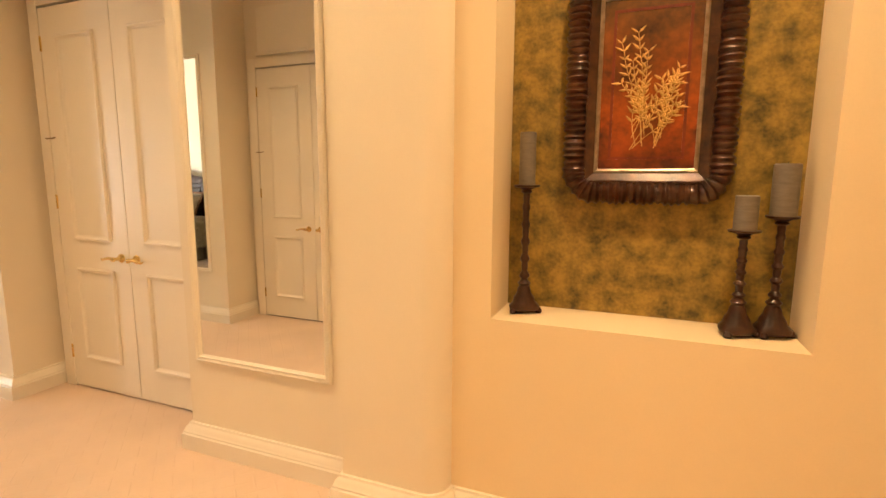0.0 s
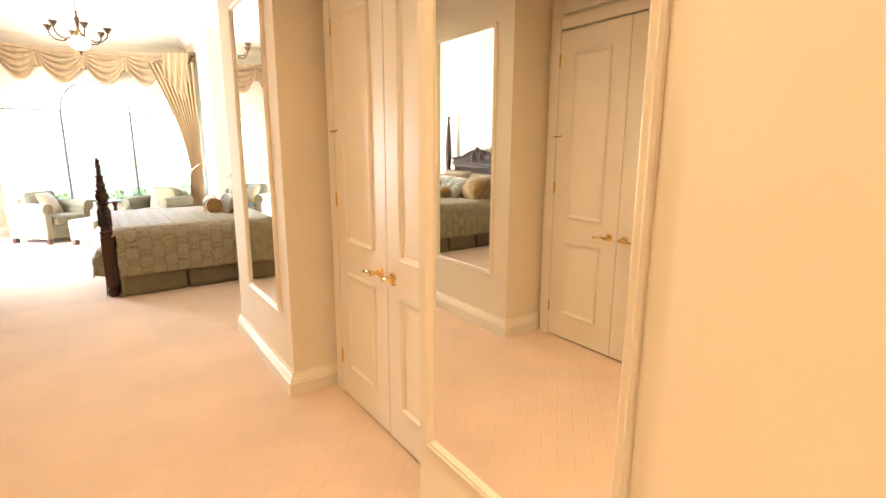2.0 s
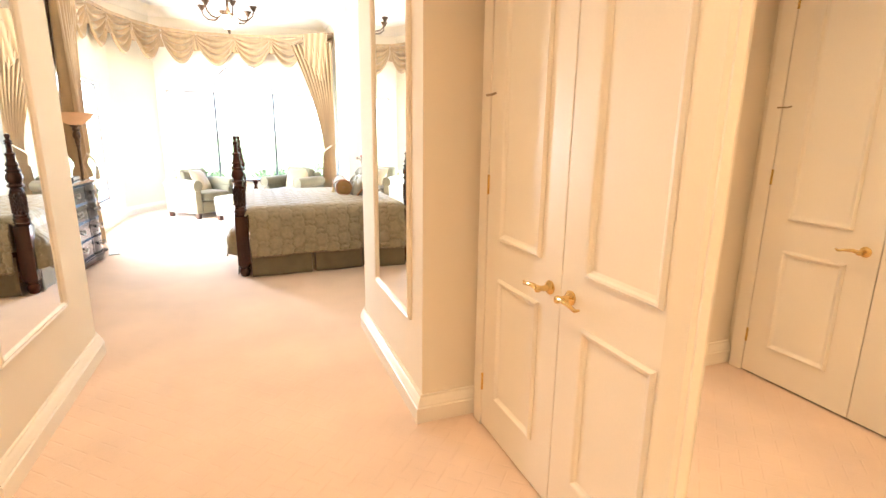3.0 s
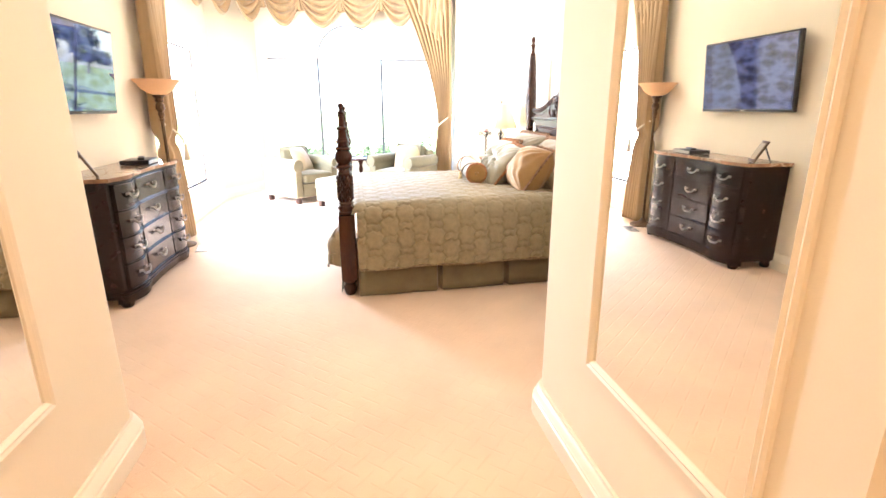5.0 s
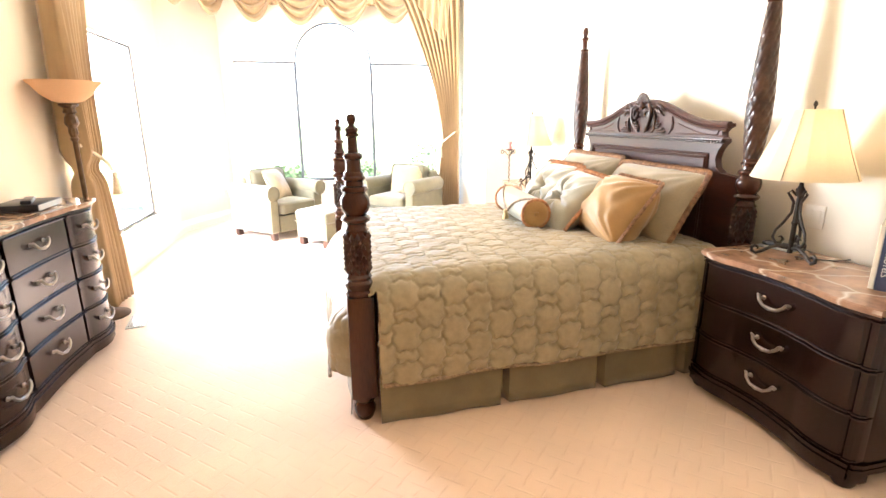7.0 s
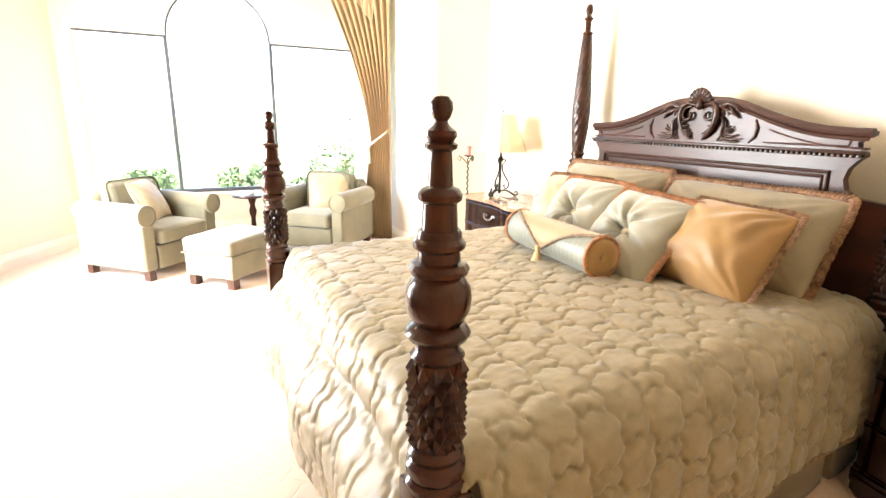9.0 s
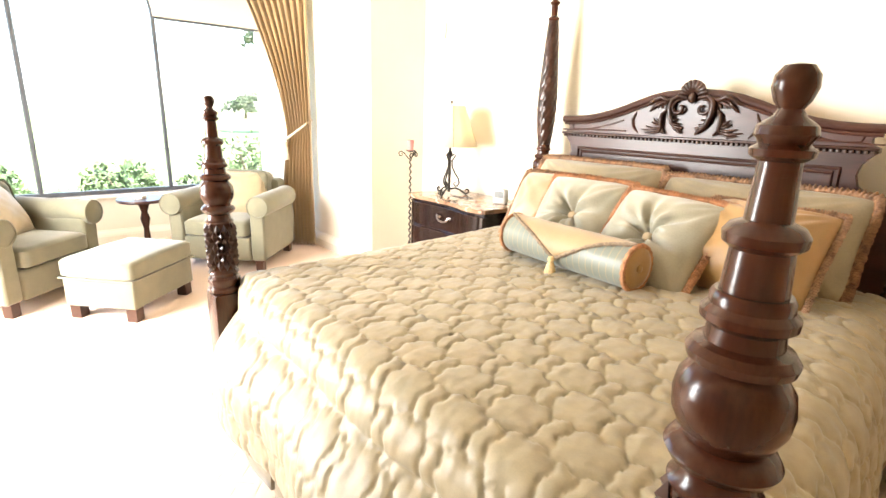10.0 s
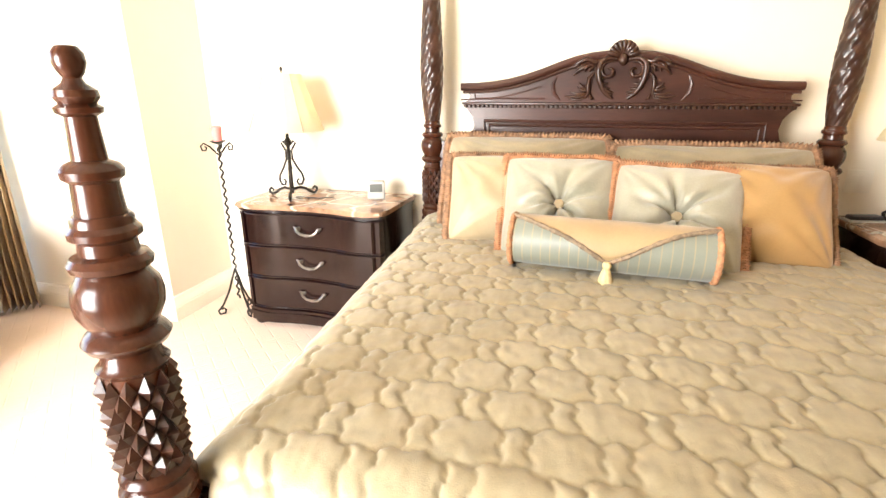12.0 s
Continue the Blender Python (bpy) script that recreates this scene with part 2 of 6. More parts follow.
class Mesh:
    """Collects vertices and faces of one mesh."""

    def __init__(self):
        self.v, self.f = [], []

    def add(self, verts, faces):
        k = len(self.v)
        self.v += [tuple(p) for p in verts]
        self.f += [tuple(k + i for i in q) for q in faces]
        return self

    def box(self, x0, y0, z0, x1, y1, z1, bev=0.0):
        if x1 < x0:
            x0, x1 = x1, x0
        if y1 < y0:
            y0, y1 = y1, y0
        if z1 < z0:
            z0, z1 = z1, z0
        if bev <= 0:
            return self.add([(x, y, z) for z in (z0, z1) for y in (y0, y1) for x in (x0, x1)],
                            [(0, 2, 3, 1), (4, 5, 7, 6), (0, 1, 5, 4), (2, 6, 7, 3), (0, 4, 6, 2), (1, 3, 7, 5)])
        b = min(bev, (x1 - x0) / 2.01, (y1 - y0) / 2.01, (z1 - z0) / 2.01)
        bm = bmesh.new()
        bmesh.ops.create_cube(bm, size=1.0)
        for p in bm.verts:
            p.co = Vector(((x0 + x1) / 2 + p.co.x * (x1 - x0), (y0 + y1) / 2 + p.co.y * (y1 - y0), (z0 + z1) / 2 + p.co.z * (z1 - z0)))
        bmesh.ops.bevel(bm, geom=list(bm.edges), offset=b, segments=2, profile=0.5, affect="EDGES")
        bm.verts.index_update()
        self.add([p.co for p in bm.verts], [[q.index for q in fc.verts] for fc in bm.faces])
        bm.free()
        return self

    def lathe(self, profile, n=24, c=(0, 0, 0), wob=None):
        """Turns (radius, height) pairs round z; wob(angle, height) scales the radius."""
        vs, fs = [], []
        for r, z in profile:
            for i in range(n):
                a = 2 * math.pi * i / n
                k = r * (wob(a, z) if wob else 1)
                vs.append((c[0] + k * math.cos(a), c[1] + k * math.sin(a), c[2] + z))
        m = len(profile)
        for j in range(m - 1):
            for i in range(n):
                i2 = (i + 1) % n
                fs.append((j * n + i, j * n + i2, (j + 1) * n + i2, (j + 1) * n + i))
        if profile[0][0] > 1e-5:
            fs.append(tuple(range(n - 1, -1, -1)))
        if profile[-1][0] > 1e-5:
            fs.append(tuple((m - 1) * n + i for i in range(n)))
        return self.add(vs, fs)

    def tube(self, pts, r, n=8, closed=False, flat=1.0):
        """A round bar along points; r: one radius or one for each point."""
        pts = [Vector(p) for p in pts]
        m = len(pts)
        rs = list(r) if isinstance(r, (list, tuple)) else [r] * m
        vs, fs = [], []
        up = None
        for k, p in enumerate(pts):
            a = pts[(k - 1) % m] if closed or k else p
            c = pts[(k + 1) % m] if closed or k < m - 1 else p
            d = (c - a).normalized() if (c - a).length > 1e-9 else Vector((0, 0, 1))
            if up is None:
                up = Vector((0, 0, 1)) if abs(d.z) < 0.9 else Vector((1, 0, 0))
            side = d.cross(up).normalized()
            up = side.cross(d).normalized()
            for i in range(n):
                t = 2 * math.pi * i / n
                vs.append(p + rs[k] * (math.cos(t) * side + flat * math.sin(t) * up))
        for k in range(m if closed else m - 1):
            for i in range(n):
                i2, k2 = (i + 1) % n, (k + 1) % m
                fs.append((k * n + i, k * n + i2, k2 * n + i2, k2 * n + i))
        if not closed:
            fs += [tuple(range(n - 1, -1, -1)), tuple((m - 1) * n + i for i in range(n))]
        return self.add(vs, fs)

    def prism(self, poly, a, b, axis="z"):
        """A closed outline pulled from a to b along an axis."""
        put = {"z": lambda p, h: (p[0], p[1], h), "y": lambda p, h: (p[0], h, p[1]), "x": lambda p, h: (h, p[0], p[1])}[axis]
        n = len(poly)
        vs = [put(p, a) for p in poly] + [put(p, b) for p in poly]
        fs = [tuple(range(n - 1, -1, -1)), tuple(range(n, 2 * n))] + [(i, (i + 1) % n, n + (i + 1) % n, n + i) for i in range(n)]
        return self.add(vs, fs)

    def grid(self, fn, nu, nv, loop_u=False):
        vs = [fn(i / (nu if loop_u else nu - 1), j / (nv - 1)) for j in range(nv) for i in range(nu)]
        fs = []
        for j in range(nv - 1):
            for i in range(nu if loop_u else nu - 1):
                i2 = (i + 1) % nu
                fs.append((j * nu + i, j * nu + i2, (j + 1) * nu + i2, (j + 1) * nu + i))
        return self.add(vs, fs)

    def sweep(self, section, path, closed=False):
        """Pulls a section of (out, up) pairs along a level path; out is to the path's left."""
        pts = [Vector((p[0], p[1])) for p in path]
        z = [p[2] if len(p) > 2 else 0.0 for p in path]
        m, n = len(pts), len(section)
        vs, fs = [], []
        for k, p in enumerate(pts):
            d1 = (p - pts[k - 1]).normalized() if k or closed else None
            d2 = (pts[(k + 1) % m] - p).normalized() if k < m - 1 or closed else None
            d1, d2 = d1 or d2, d2 or d1
            n1, n2 = Vector((-d1.y, d1.x)), Vector((-d2.y, d2.x))
            mid = (n1 + n2).normalized()
            mid = mid / max(0.35, mid.dot(n1))
            vs += [(p.x + mid.x * o, p.y + mid.y * o, z[k] + h) for o, h in section]
        for k in range(m if closed else m - 1):
            k2 = (k + 1) % m
            fs += [(k * n + i, k2 * n + i, k2 * n + (i + 1) % n, k * n + (i + 1) % n) for i in range(n)]
        if not closed:
            fs += [tuple(range(n)), tuple((m - 1) * n + i for i in range(n - 1, -1, -1))]
        return self.add(vs, fs)

    def turn(self, m, start=0):
        self.v[start:] = [tuple(m @ Vector(p)) for p in self.v[start:]]
        return self

    def data(self, name, material, smooth=35):
        me = bpy.data.meshes.new(name)
        me.from_pydata(self.v, [], self.f)
        bm = bmesh.new()
        bm.from_mesh(me)
        bmesh.ops.recalc_face_normals(bm, faces=bm.faces)
        bm.to_mesh(me)
        bm.free()
        if smooth:
            me.shade_smooth()
            me.set_sharp_from_angle(angle=radians(smooth))
        me.materials.append(material)
        return me


def part(name, mesh, material, parent, label="", smooth=35, at=None):
    ob = new(name, mesh.data(name, material, smooth))
    ob.parent = parent
    if at is not None:
        ob.matrix_basis = at
    return tagged(ob, label)


def thing(name, label, category, m=None, group=""):
    ob = new(name)
    ob.empty_display_size = 0.1
    ob.matrix_basis = m or Matrix()
    return tagged(ob, label, category, group)


def solid(name, mesh, material, label, category, m=None, group="", kind="", smooth=35):
    ob = new(name, mesh.data(name, material, smooth))
    ob.matrix_basis = m or Matrix()
    return tagged(ob, label, category, group, kind)


def structure(name, mesh, material, label, category="", smooth=35):
    return solid(name, mesh, material, label, category or name.split("_")[0], kind="structure", smooth=smooth)

# ---- the large structure ----
H1, H2 = 3.2, 3.7          # ceiling of the corridor, of the bedroom
NY, SY = 2.478, 0.668        # the corridor's two wall faces
PEND, PENDS = -4.30, -4.36  # where the corridor's piers end, north and south

PILW, PILE, PILY = -0.275, 0.19, 2.374   # the pilaster's two ends and its face

structure("floor", Mesh().box(-12.1, -1.5, -0.12, 3.0, 4.2, 0.0), CARPET, "beige woven carpet with a raised basket-weave pattern", "floor")

# bedroom walls
structure("wall_north", Mesh().box(-9.53, 3.90, 0, -3.9, 4.05, H2), WALL, "cream painted bedroom wall behind the bed", "wall")
structure("wall_jog", Mesh().box(-9.68, 3.33, 0, -9.53, 4.05, H2), WALL, "cream painted return wall beside the bedside chest", "wall")
structure("wall_bay_north", Mesh().box(-11.75, 3.33, 0, -9.68, 3.48, H2), WALL, "cream painted wall beside the bay window", "wall")
structure("wall_south", Mesh().box(-8.12, -0.57, 0, PENDS, -0.42, H2), WALL, "cream painted bedroom wall behind the dresser", "wall")
_m = Mesh().box(-9.94, -0.57, 0, -8.12, -0.42, 0.40).box(-9.94, -0.57, 2.17, -8.12, -0.42, H2).box(-10.75, -0.57, 0, -9.94, -0.42, H2)
structure("wall_south_window", _m, WALL, "cream painted wall round the side window", "wall")
_m = Mesh().prism([(-10.75, -0.42), (-11.74, 0.10), (-11.90, 0.10), (-11.90, -0.05), (-10.75, -0.57)], 0, H2)
structure("wall_bay_corner", _m, WALL, "cream painted slanting corner of the bay", "wall")
# window wall with one wide opening, arched in the middle
Y0, Y1, SILL, HEADZ = 0.26, 3.27, 0.50, 2.235
AY, AR = 1.66, 0.555
_m = Mesh().box(-11.90, 0.10, 0, -11.74, 3.48, SILL).box(-11.90, 0.10, SILL, -11.74, Y0, HEADZ).box(-11.90, Y1, SILL, -11.74, 3.48, HEADZ)
_arc = [(AY + AR * math.cos(math.pi * i / 24), HEADZ + AR * math.sin(math.pi * i / 24)) for i in range(25)]
for _a, _b in zip(_arc, _arc[1:]):
    _m.prism([_a, (_a[0], H2), (_b[0], H2), _b], -11.90, -11.74, "x")
_m.box(-11.90, AY + AR, HEADZ, -11.74, 3.48, H2).box(-11.90, 0.10, HEADZ, -11.74, AY - AR, H2)
structure("wall_west", _m, WALL, "cream painted window wall with an arched opening", "wall")
structure("wall_east_north", Mesh().box(PEND, 2.95, 0, -3.9, 3.9, H2), WALL, "cream painted bedroom entrance wall", "wall")
structure("wall_east_south", Mesh().box(PENDS, -0.57, 0, -4.0, 0.25, H2), WALL, "cream painted bedroom entrance wall", "wall")

# corridor walls: piers, closet backs, pilasters


def bullnose(x1, flip, r=0.105):
    """A pier whose corner towards the bedroom is rounded."""
    x0 = PENDS if flip else PEND
    pts = [(x1, 3.05), (x1, NY)] + [(x0 + r - r * math.sin(radians(a)), NY + r - r * math.cos(radians(a))) for a in range(0, 91, 10)] + [(x0, 3.05)]
    return [(x, NY + SY - y) for x, y in pts] if flip else pts


structure("wall_pier_north", Mesh().prism(bullnose(-2.80, False), 0, H2), WALL, "cream painted wall pier with a tall mirror and rounded corner", "wall", 60)
structure("wall_pier_south", Mesh().prism(bullnose(-2.80, True), 0, H2), WALL, "cream painted wall pier with a tall mirror and rounded corner", "wall", 60)
structure("wall_mirror_north", Mesh().box(-1.265, NY, 0, PILW, 2.95, H2), WALL, "cream painted wall with a tall mirror", "wall")
structure("wall_mirror_south", Mesh().box(-1.265, 0.10, 0, PILW, SY, H2), WALL, "cream painted wall with a tall mirror", "wall")
structure("wall_closet_north", Mesh().box(-2.80, 2.80, 0, -1.265, 2.95, H2), WALL, "cream painted wall above the closet doors", "wall")
structure("wall_closet_south", Mesh().box(-2.80, 0.10, 0, -1.265, 0.275, H2), WALL, "cream painted wall above the closet doors", "wall")


def pilaster(x0, x1, y0, y1, r, flip):
    """A pier with one rounded vertical edge."""
    pts = [(x0, y1), (x0, y0)]
    pts += [(x1 - r + r * math.sin(radians(a)), y0 + r - r * math.cos(radians(a))) for a in range(0, 91, 15)]
    pts += [(x1, y1)]
    return [(x, NY + SY - y) for x, y in pts] if flip else pts


structure("wall_pilaster_north", Mesh().prism(pilaster(PILW, PILE, PILY, 2.95, 0.10, False), 0, H1), WALL, "cream painted pilaster with a rounded edge", "wall", 60)
structure("wall_pilaster_south", Mesh().prism(pilaster(PILW, PILE, PILY, 2.95, 0.10, True), 0, H1), WALL, "cream painted pilaster with a rounded edge", "wall", 60)
NX0, NX1, NZ0, NZ1, NYF, NYB = 0.347, 1.386, 0.878, 2.60, 2.475, 2.745
_m = Mesh().box(PILE, NYF, 0, NX0, 3.1, H1).box(NX1, NYF, 0, 2.6, 3.1, H1).box(NX0, NYF, 0, NX1, 3.1, NZ0).box(NX0, NYF, NZ1, NX1, 3.1, H1)
structure("wall_niche", _m, GOLDWALL, "warm cream wall with a deep picture niche", "wall")
NICHEM = mat("gilt_faux_plaster", (0.27, 0.175, 0.036), 0.42, var=0.6, scale=15.0, grain=70, bump=1.0, detail=12, dark=(0.085, 0.065, 0.022))
structure("niche_back", Mesh().box(NX0, NYB, NZ0, NX1, NYB + 0.05, NZ1), NICHEM, "mottled gold and olive textured plaster at the niche's back", "wall")
structure("wall_vestibule_east", Mesh().box(2.6, -1.2, 0, 2.75, 3.1, H1), GOLDWALL, "plain cream wall", "wall")
structure("wall_vestibule_south", Mesh().box(-0.26, -1.2, 0, 2.6, -1.05, H1), GOLDWALL, "plain cream wall", "wall")
structure("wall_vestibule_west", Mesh().box(-0.41, -1.2, 0, -0.26, 0.25, H1), WALL, "plain cream wall", "wall")

# header over the way into the bedroom, with slanted corners
_m = Mesh().prism([(SY, H2), (SY, 2.64), (SY + 0.22, 2.84), (NY - 0.22, 2.84), (NY, 2.64), (NY, H2)], -4.114, -3.92, "x")
structure("wall_header", _m, WALL, "cream painted header with slanted corners", "wall")
structure("ceiling_corridor", Mesh().box(-3.92, -1.2, H1, 2.75, 3.1, H1 + 0.1), CEIL, "white painted corridor ceiling", "ceiling")
structure("ceiling_bedroom", Mesh().box(-12.1, -0.7, H2, -3.92, 4.2, H2 + 0.1), CEIL, "white painted bedroom ceiling", "ceiling")

BASE = [(0, 0), (0.042, 0), (0.042, 0.082), (0.036, 0.088), (0.036, 0.096), (0.030, 0.104), (0.026, 0.118), (0.014, 0.130), (0.012, 0.142), (0, 0.142)]


def baseboard(*path):
    return structure("baseboard", Mesh().sweep(BASE, path), TRIM, "white painted stepped baseboard", "baseboard")


baseboard((-3.9, 3.90), (-9.53, 3.90), (-9.53, 3.33), (-11.74, 3.33))
_nose = [(PILE - 0.10 + 0.10 * math.cos(radians(a)), PILY + 0.10 - 0.10 * math.sin(radians(a))) for a in range(0, 91, 18)]
baseboard((2.6, NYF), (PILE, NYF), *_nose, (PILW, PILY), (PILW, NY), (-1.265, NY), (-1.265, 2.79))
baseboard((-2.80, 2.79), (-2.80, NY), *[(PEND + 0.105 - 0.105 * math.sin(radians(a)), NY + 0.105 - 0.105 * math.cos(radians(a))) for a in range(0, 91, 18)], (PEND, 3.90))
baseboard((PENDS, -0.42), *[(PENDS + 0.105 - 0.105 * math.cos(radians(a)), SY - 0.105 + 0.105 * math.sin(radians(a))) for a in range(0, 91, 18)], (-2.80, SY), (-2.80, 0.285))
baseboard((-1.265, 0.285), (-1.265, SY), (PILW, SY), (PILW, NY + SY - PILY), *[(x, NY + SY - y) for x, y in reversed(_nose)], (PILE, -1.05), (2.6, -1.05), (2.6, NYF))
baseboard((-11.74, 3.33), (-11.74, 0.10), (-10.75, -0.42), (PENDS, -0.42))

CROWN = [(0, 0), (0, -0.16), (0.02, -0.16), (0.03, -0.13), (0.09, -0.06), (0.13, -0.03), (0.15, 0)]
structure("trim_crown", Mesh().sweep(CROWN, [(PEND, 3.90, H2), (-9.53, 3.90, H2), (-9.53, 3.33, H2), (-11.74, 3.33, H2), (-11.74, 0.10, H2), (-10.75, -0.42, H2), (PENDS, -0.42, H2)], closed=True),
          TRIM, "white crown moulding under the bedroom ceiling", "trim")

# ---- tall wall mirrors ----


def wall_mirror(x0, x1, z0, z1, y, side):
    """A framed mirror on a wall face; side -1 looks to -y, 1 to +y."""
    t = thing("wall_mirror", "tall wall mirror in a white painted moulded frame", "mirror", pose((x0 + x1) / 2, y, z0), "corridor mirrors")
    w, h, fw = (x1 - x0) / 2, z1 - z0, 0.036
    sec = [(0.0, 0.0), (0.0, 0.012), (0.007, 0.020), (0.016, 0.014), (0.026, 0.020), (fw, 0.010), (fw, 0.0)]
    f = Mesh()
    ring = [(-w, 0), (w, 0), (w, h), (-w, h)]
    inn = [(1, 1), (-1, 1), (-1, -1), (1, -1)]
    n = len(sec)
    vs = [(px + ix * a, side * b, pz + iz * a) for (px, pz), (ix, iz) in zip(ring, inn) for a, b in sec]
    fs = [(k * n + i, k * n + (i + 1) % n, ((k + 1) % 4) * n + (i + 1) % n, ((k + 1) % 4) * n + i) for k in range(4) for i in range(n)]
    part("frame", f.add(vs, fs), TRIM, t, smooth=0)
    part("mirror_glass", Mesh().box(-w + fw - 0.006, 0, fw - 0.006, w - fw + 0.006, side * 0.006, h - fw + 0.006), MIRROR, t, "clear silvered mirror glass", smooth=0)
    return t


for _x0, _x1, _y, _side in ((-1.197, -0.385, NY, -1), (-3.772, -2.985, NY, -1), (-1.165, -0.385, SY, 1), (-3.825, -2.985, SY, 1)):
    wall_mirror(_x0, _x1, 0.49, 2.525, _y, _side)

# ---- closet doors ----


def lever(t, x, side):
    """Brass lever handle: rose, neck, curved lever; side: which way the lever points."""
    h = part("handle", Mesh().lathe([(0.0, -0.006), (0.026, -0.004), (0.028, 0.003), (0.022, 0.010), (0.013, 0.014), (0.010, 0.040), (0.015, 0.052), (0.012, 0.062), (0.0, 0.064)], 20).turn(pose(0, 0, 0, 90)), BRASS, t, "polished brass lever handle", at=pose(x, -0.044, 0.915))
    part("lever", Mesh().tube([(0, -0.050, 0), (side * 0.03, -0.056, 0.006), (side * 0.065, -0.056, 0.002), (side * 0.10, -0.052, -0.008), (side * 0.115, -0.046, -0.002)], [0.011, 0.010, 0.008, 0.007, 0.004], 8), BRASS, h)


def closet(m, w=0.625):
    """A pair of panelled closet doors with its casing, built facing -y."""
    t = tagged(new("door_1"), "pair of cream panelled closet doors, shut, with brass levers", "door", "closet doors", "structure")
    t.matrix_basis = m
    top = 2.43
    for k in (-1, 1):
        a, b = (-w, -0.0025) if k < 0 else (0.0025, w)
        leaf = part("door_leaf", Mesh().box(a, -0.040, 0.012, b, 0.0, top, 0.003), TRIM, t, smooth=0)
        for z0, z1 in ((0.215, 0.83), (1.012, 2.26)):
            p0, p1 = a + 0.14, b - 0.14
            fr = Mesh()
            ring, inn = [(p0, z0), (p1, z0), (p1, z1), (p0, z1)], [(1, 1), (-1, 1), (-1, -1), (1, -1)]
            sec = [(0, -0.040), (0, -0.046), (0.008, -0.056), (0.016, -0.054), (0.022, -0.046), (0.032, -0.041)]
            n = len(sec)
            vs = [(px + ix * s, d, pz + iz * s) for (px, pz), (ix, iz) in zip(ring, inn) for s, d in sec]
            fs = [(q * n + i, q * n + i + 1, ((q + 1) % 4) * n + i + 1, ((q + 1) % 4) * n + i) for q in range(4) for i in range(n - 1)]
            part("panel_moulding", fr.add(vs, fs), TRIM, leaf, smooth=0)
        for z in (0.25, 1.25, 2.22):
            part("hinge", Mesh().lathe([(0.006, -0.045), (0.0065, -0.044), (0.0065, 0.044), (0.006, 0.045)], 8), BRASS, leaf, at=pose(k * (w - 0.002), -0.043, z))
        lever(leaf, k * 0.066, -1 if k < 0 else 1)
        part("latch_hook", Mesh().tube([(k * (w + 0.03), -0.03, 0), (k * (w + 0.02), -0.055, 0.004), (k * (w - 0.04), -0.058, 0.002), (k * (w - 0.06), -0.05, 0.008)], 0.005, 6), SCREWM, leaf, at=pose(0, 0, 1.645))
    sec = 0.092
    part("jamb", Mesh().box(-w - sec, -0.045, 0, -w - 0.004, 0.03, top + 0.004 + sec, 0.004).box(w + 0.004, -0.045, 0, w + sec, 0.03, top + 0.004 + sec, 0.004).box(-w - 0.004, -0.045, top + 0.012, w + 0.004, 0.03, top + 0.004 + sec, 0.004), TRIM, t, smooth=0)
    # black strip added under the leaves as the shade of the slit
    part("gap_shade", Mesh().box(-w, -0.02, 0.0, w, 0.02, 0.010), PLASTIC, t, smooth=0)
    part("overdoor_panel", Mesh().box(-w, -0.004, top + 0.16, w, 0.01, 3.0, 0.003).box(-w - 0.02, -0.014, top + 0.13, w + 0.02, 0.01, top + 0.158, 0.004), TRIM, t, smooth=0)
    return t


closet(pose(-2.018, 2.79, 0))
closet(pose(-2.018, 0.285, 0, 0, 0, 180)).name = "door_2"

# ---- windows ----


def arch_path(y0, y1, z0, z1, r):
    return [(y0, z0), (y0, z1)] + [((y0 + y1) / 2 - r * math.cos(math.pi * i / 20), z1 + r * math.sin(math.pi * i / 20)) for i in range(1, 20)] + [(y1, z1), (y1, z0)]


_w = tagged(new("window_1"), "wide three-light window with an arched middle light and dark frame", "window", kind="structure")
_w.matrix_basis = pose(-11.80, 0, 0)
_m = Mesh()
_path = arch_path(AY - AR, AY + AR, SILL, HEADZ, AR)
for _a, _b in zip(_path, _path[1:]):
    _m.tube([(0, *_a), (0, *_b)], 0.022, 6)
part("arch_frame", _m, BLACKFRAME, _w, smooth=0)
_m = Mesh().box(-0.025, Y0, SILL, 0.025, Y1, SILL + 0.04).box(-0.025, Y0, HEADZ - 0.02, 0.025, AY - AR - 0.02, HEADZ + 0.02).box(-0.025, AY + AR + 0.02, HEADZ - 0.02, 0.025, Y1, HEADZ + 0.02)
part("window_frame", _m, BLACKFRAME, _w, smooth=0)
# outer jambs are white, not dark: glare put into their colour
for _y in (Y0, Y1 - 0.04):
    part("side_jamb", Mesh().box(-0.025, _y, SILL + 0.04, 0.025, _y + 0.04, HEADZ - 0.02), TRIM, _w, "side jamb coloured white to imitate window glare", smooth=0)
for _a, _b in ((Y0 + 0.04, AY - AR - 0.02), (AY + AR + 0.02, Y1 - 0.04)):
    part("pane", Mesh().box(-0.003, _a, SILL + 0.04, 0.003, _b, HEADZ - 0.02), GLASS, _w, smooth=0).visible_shadow = False
part("pane", Mesh().prism([(y, z) for y, z in _path], -0.003, 0.003, "x"), GLASS, _w, smooth=0).visible_shadow = False
part("window_sill", Mesh().box(0.03, Y0 - 0.03, SILL - 0.03, 0.13, Y1 + 0.03, SILL, 0.006), TRIM, _w, smooth=0)

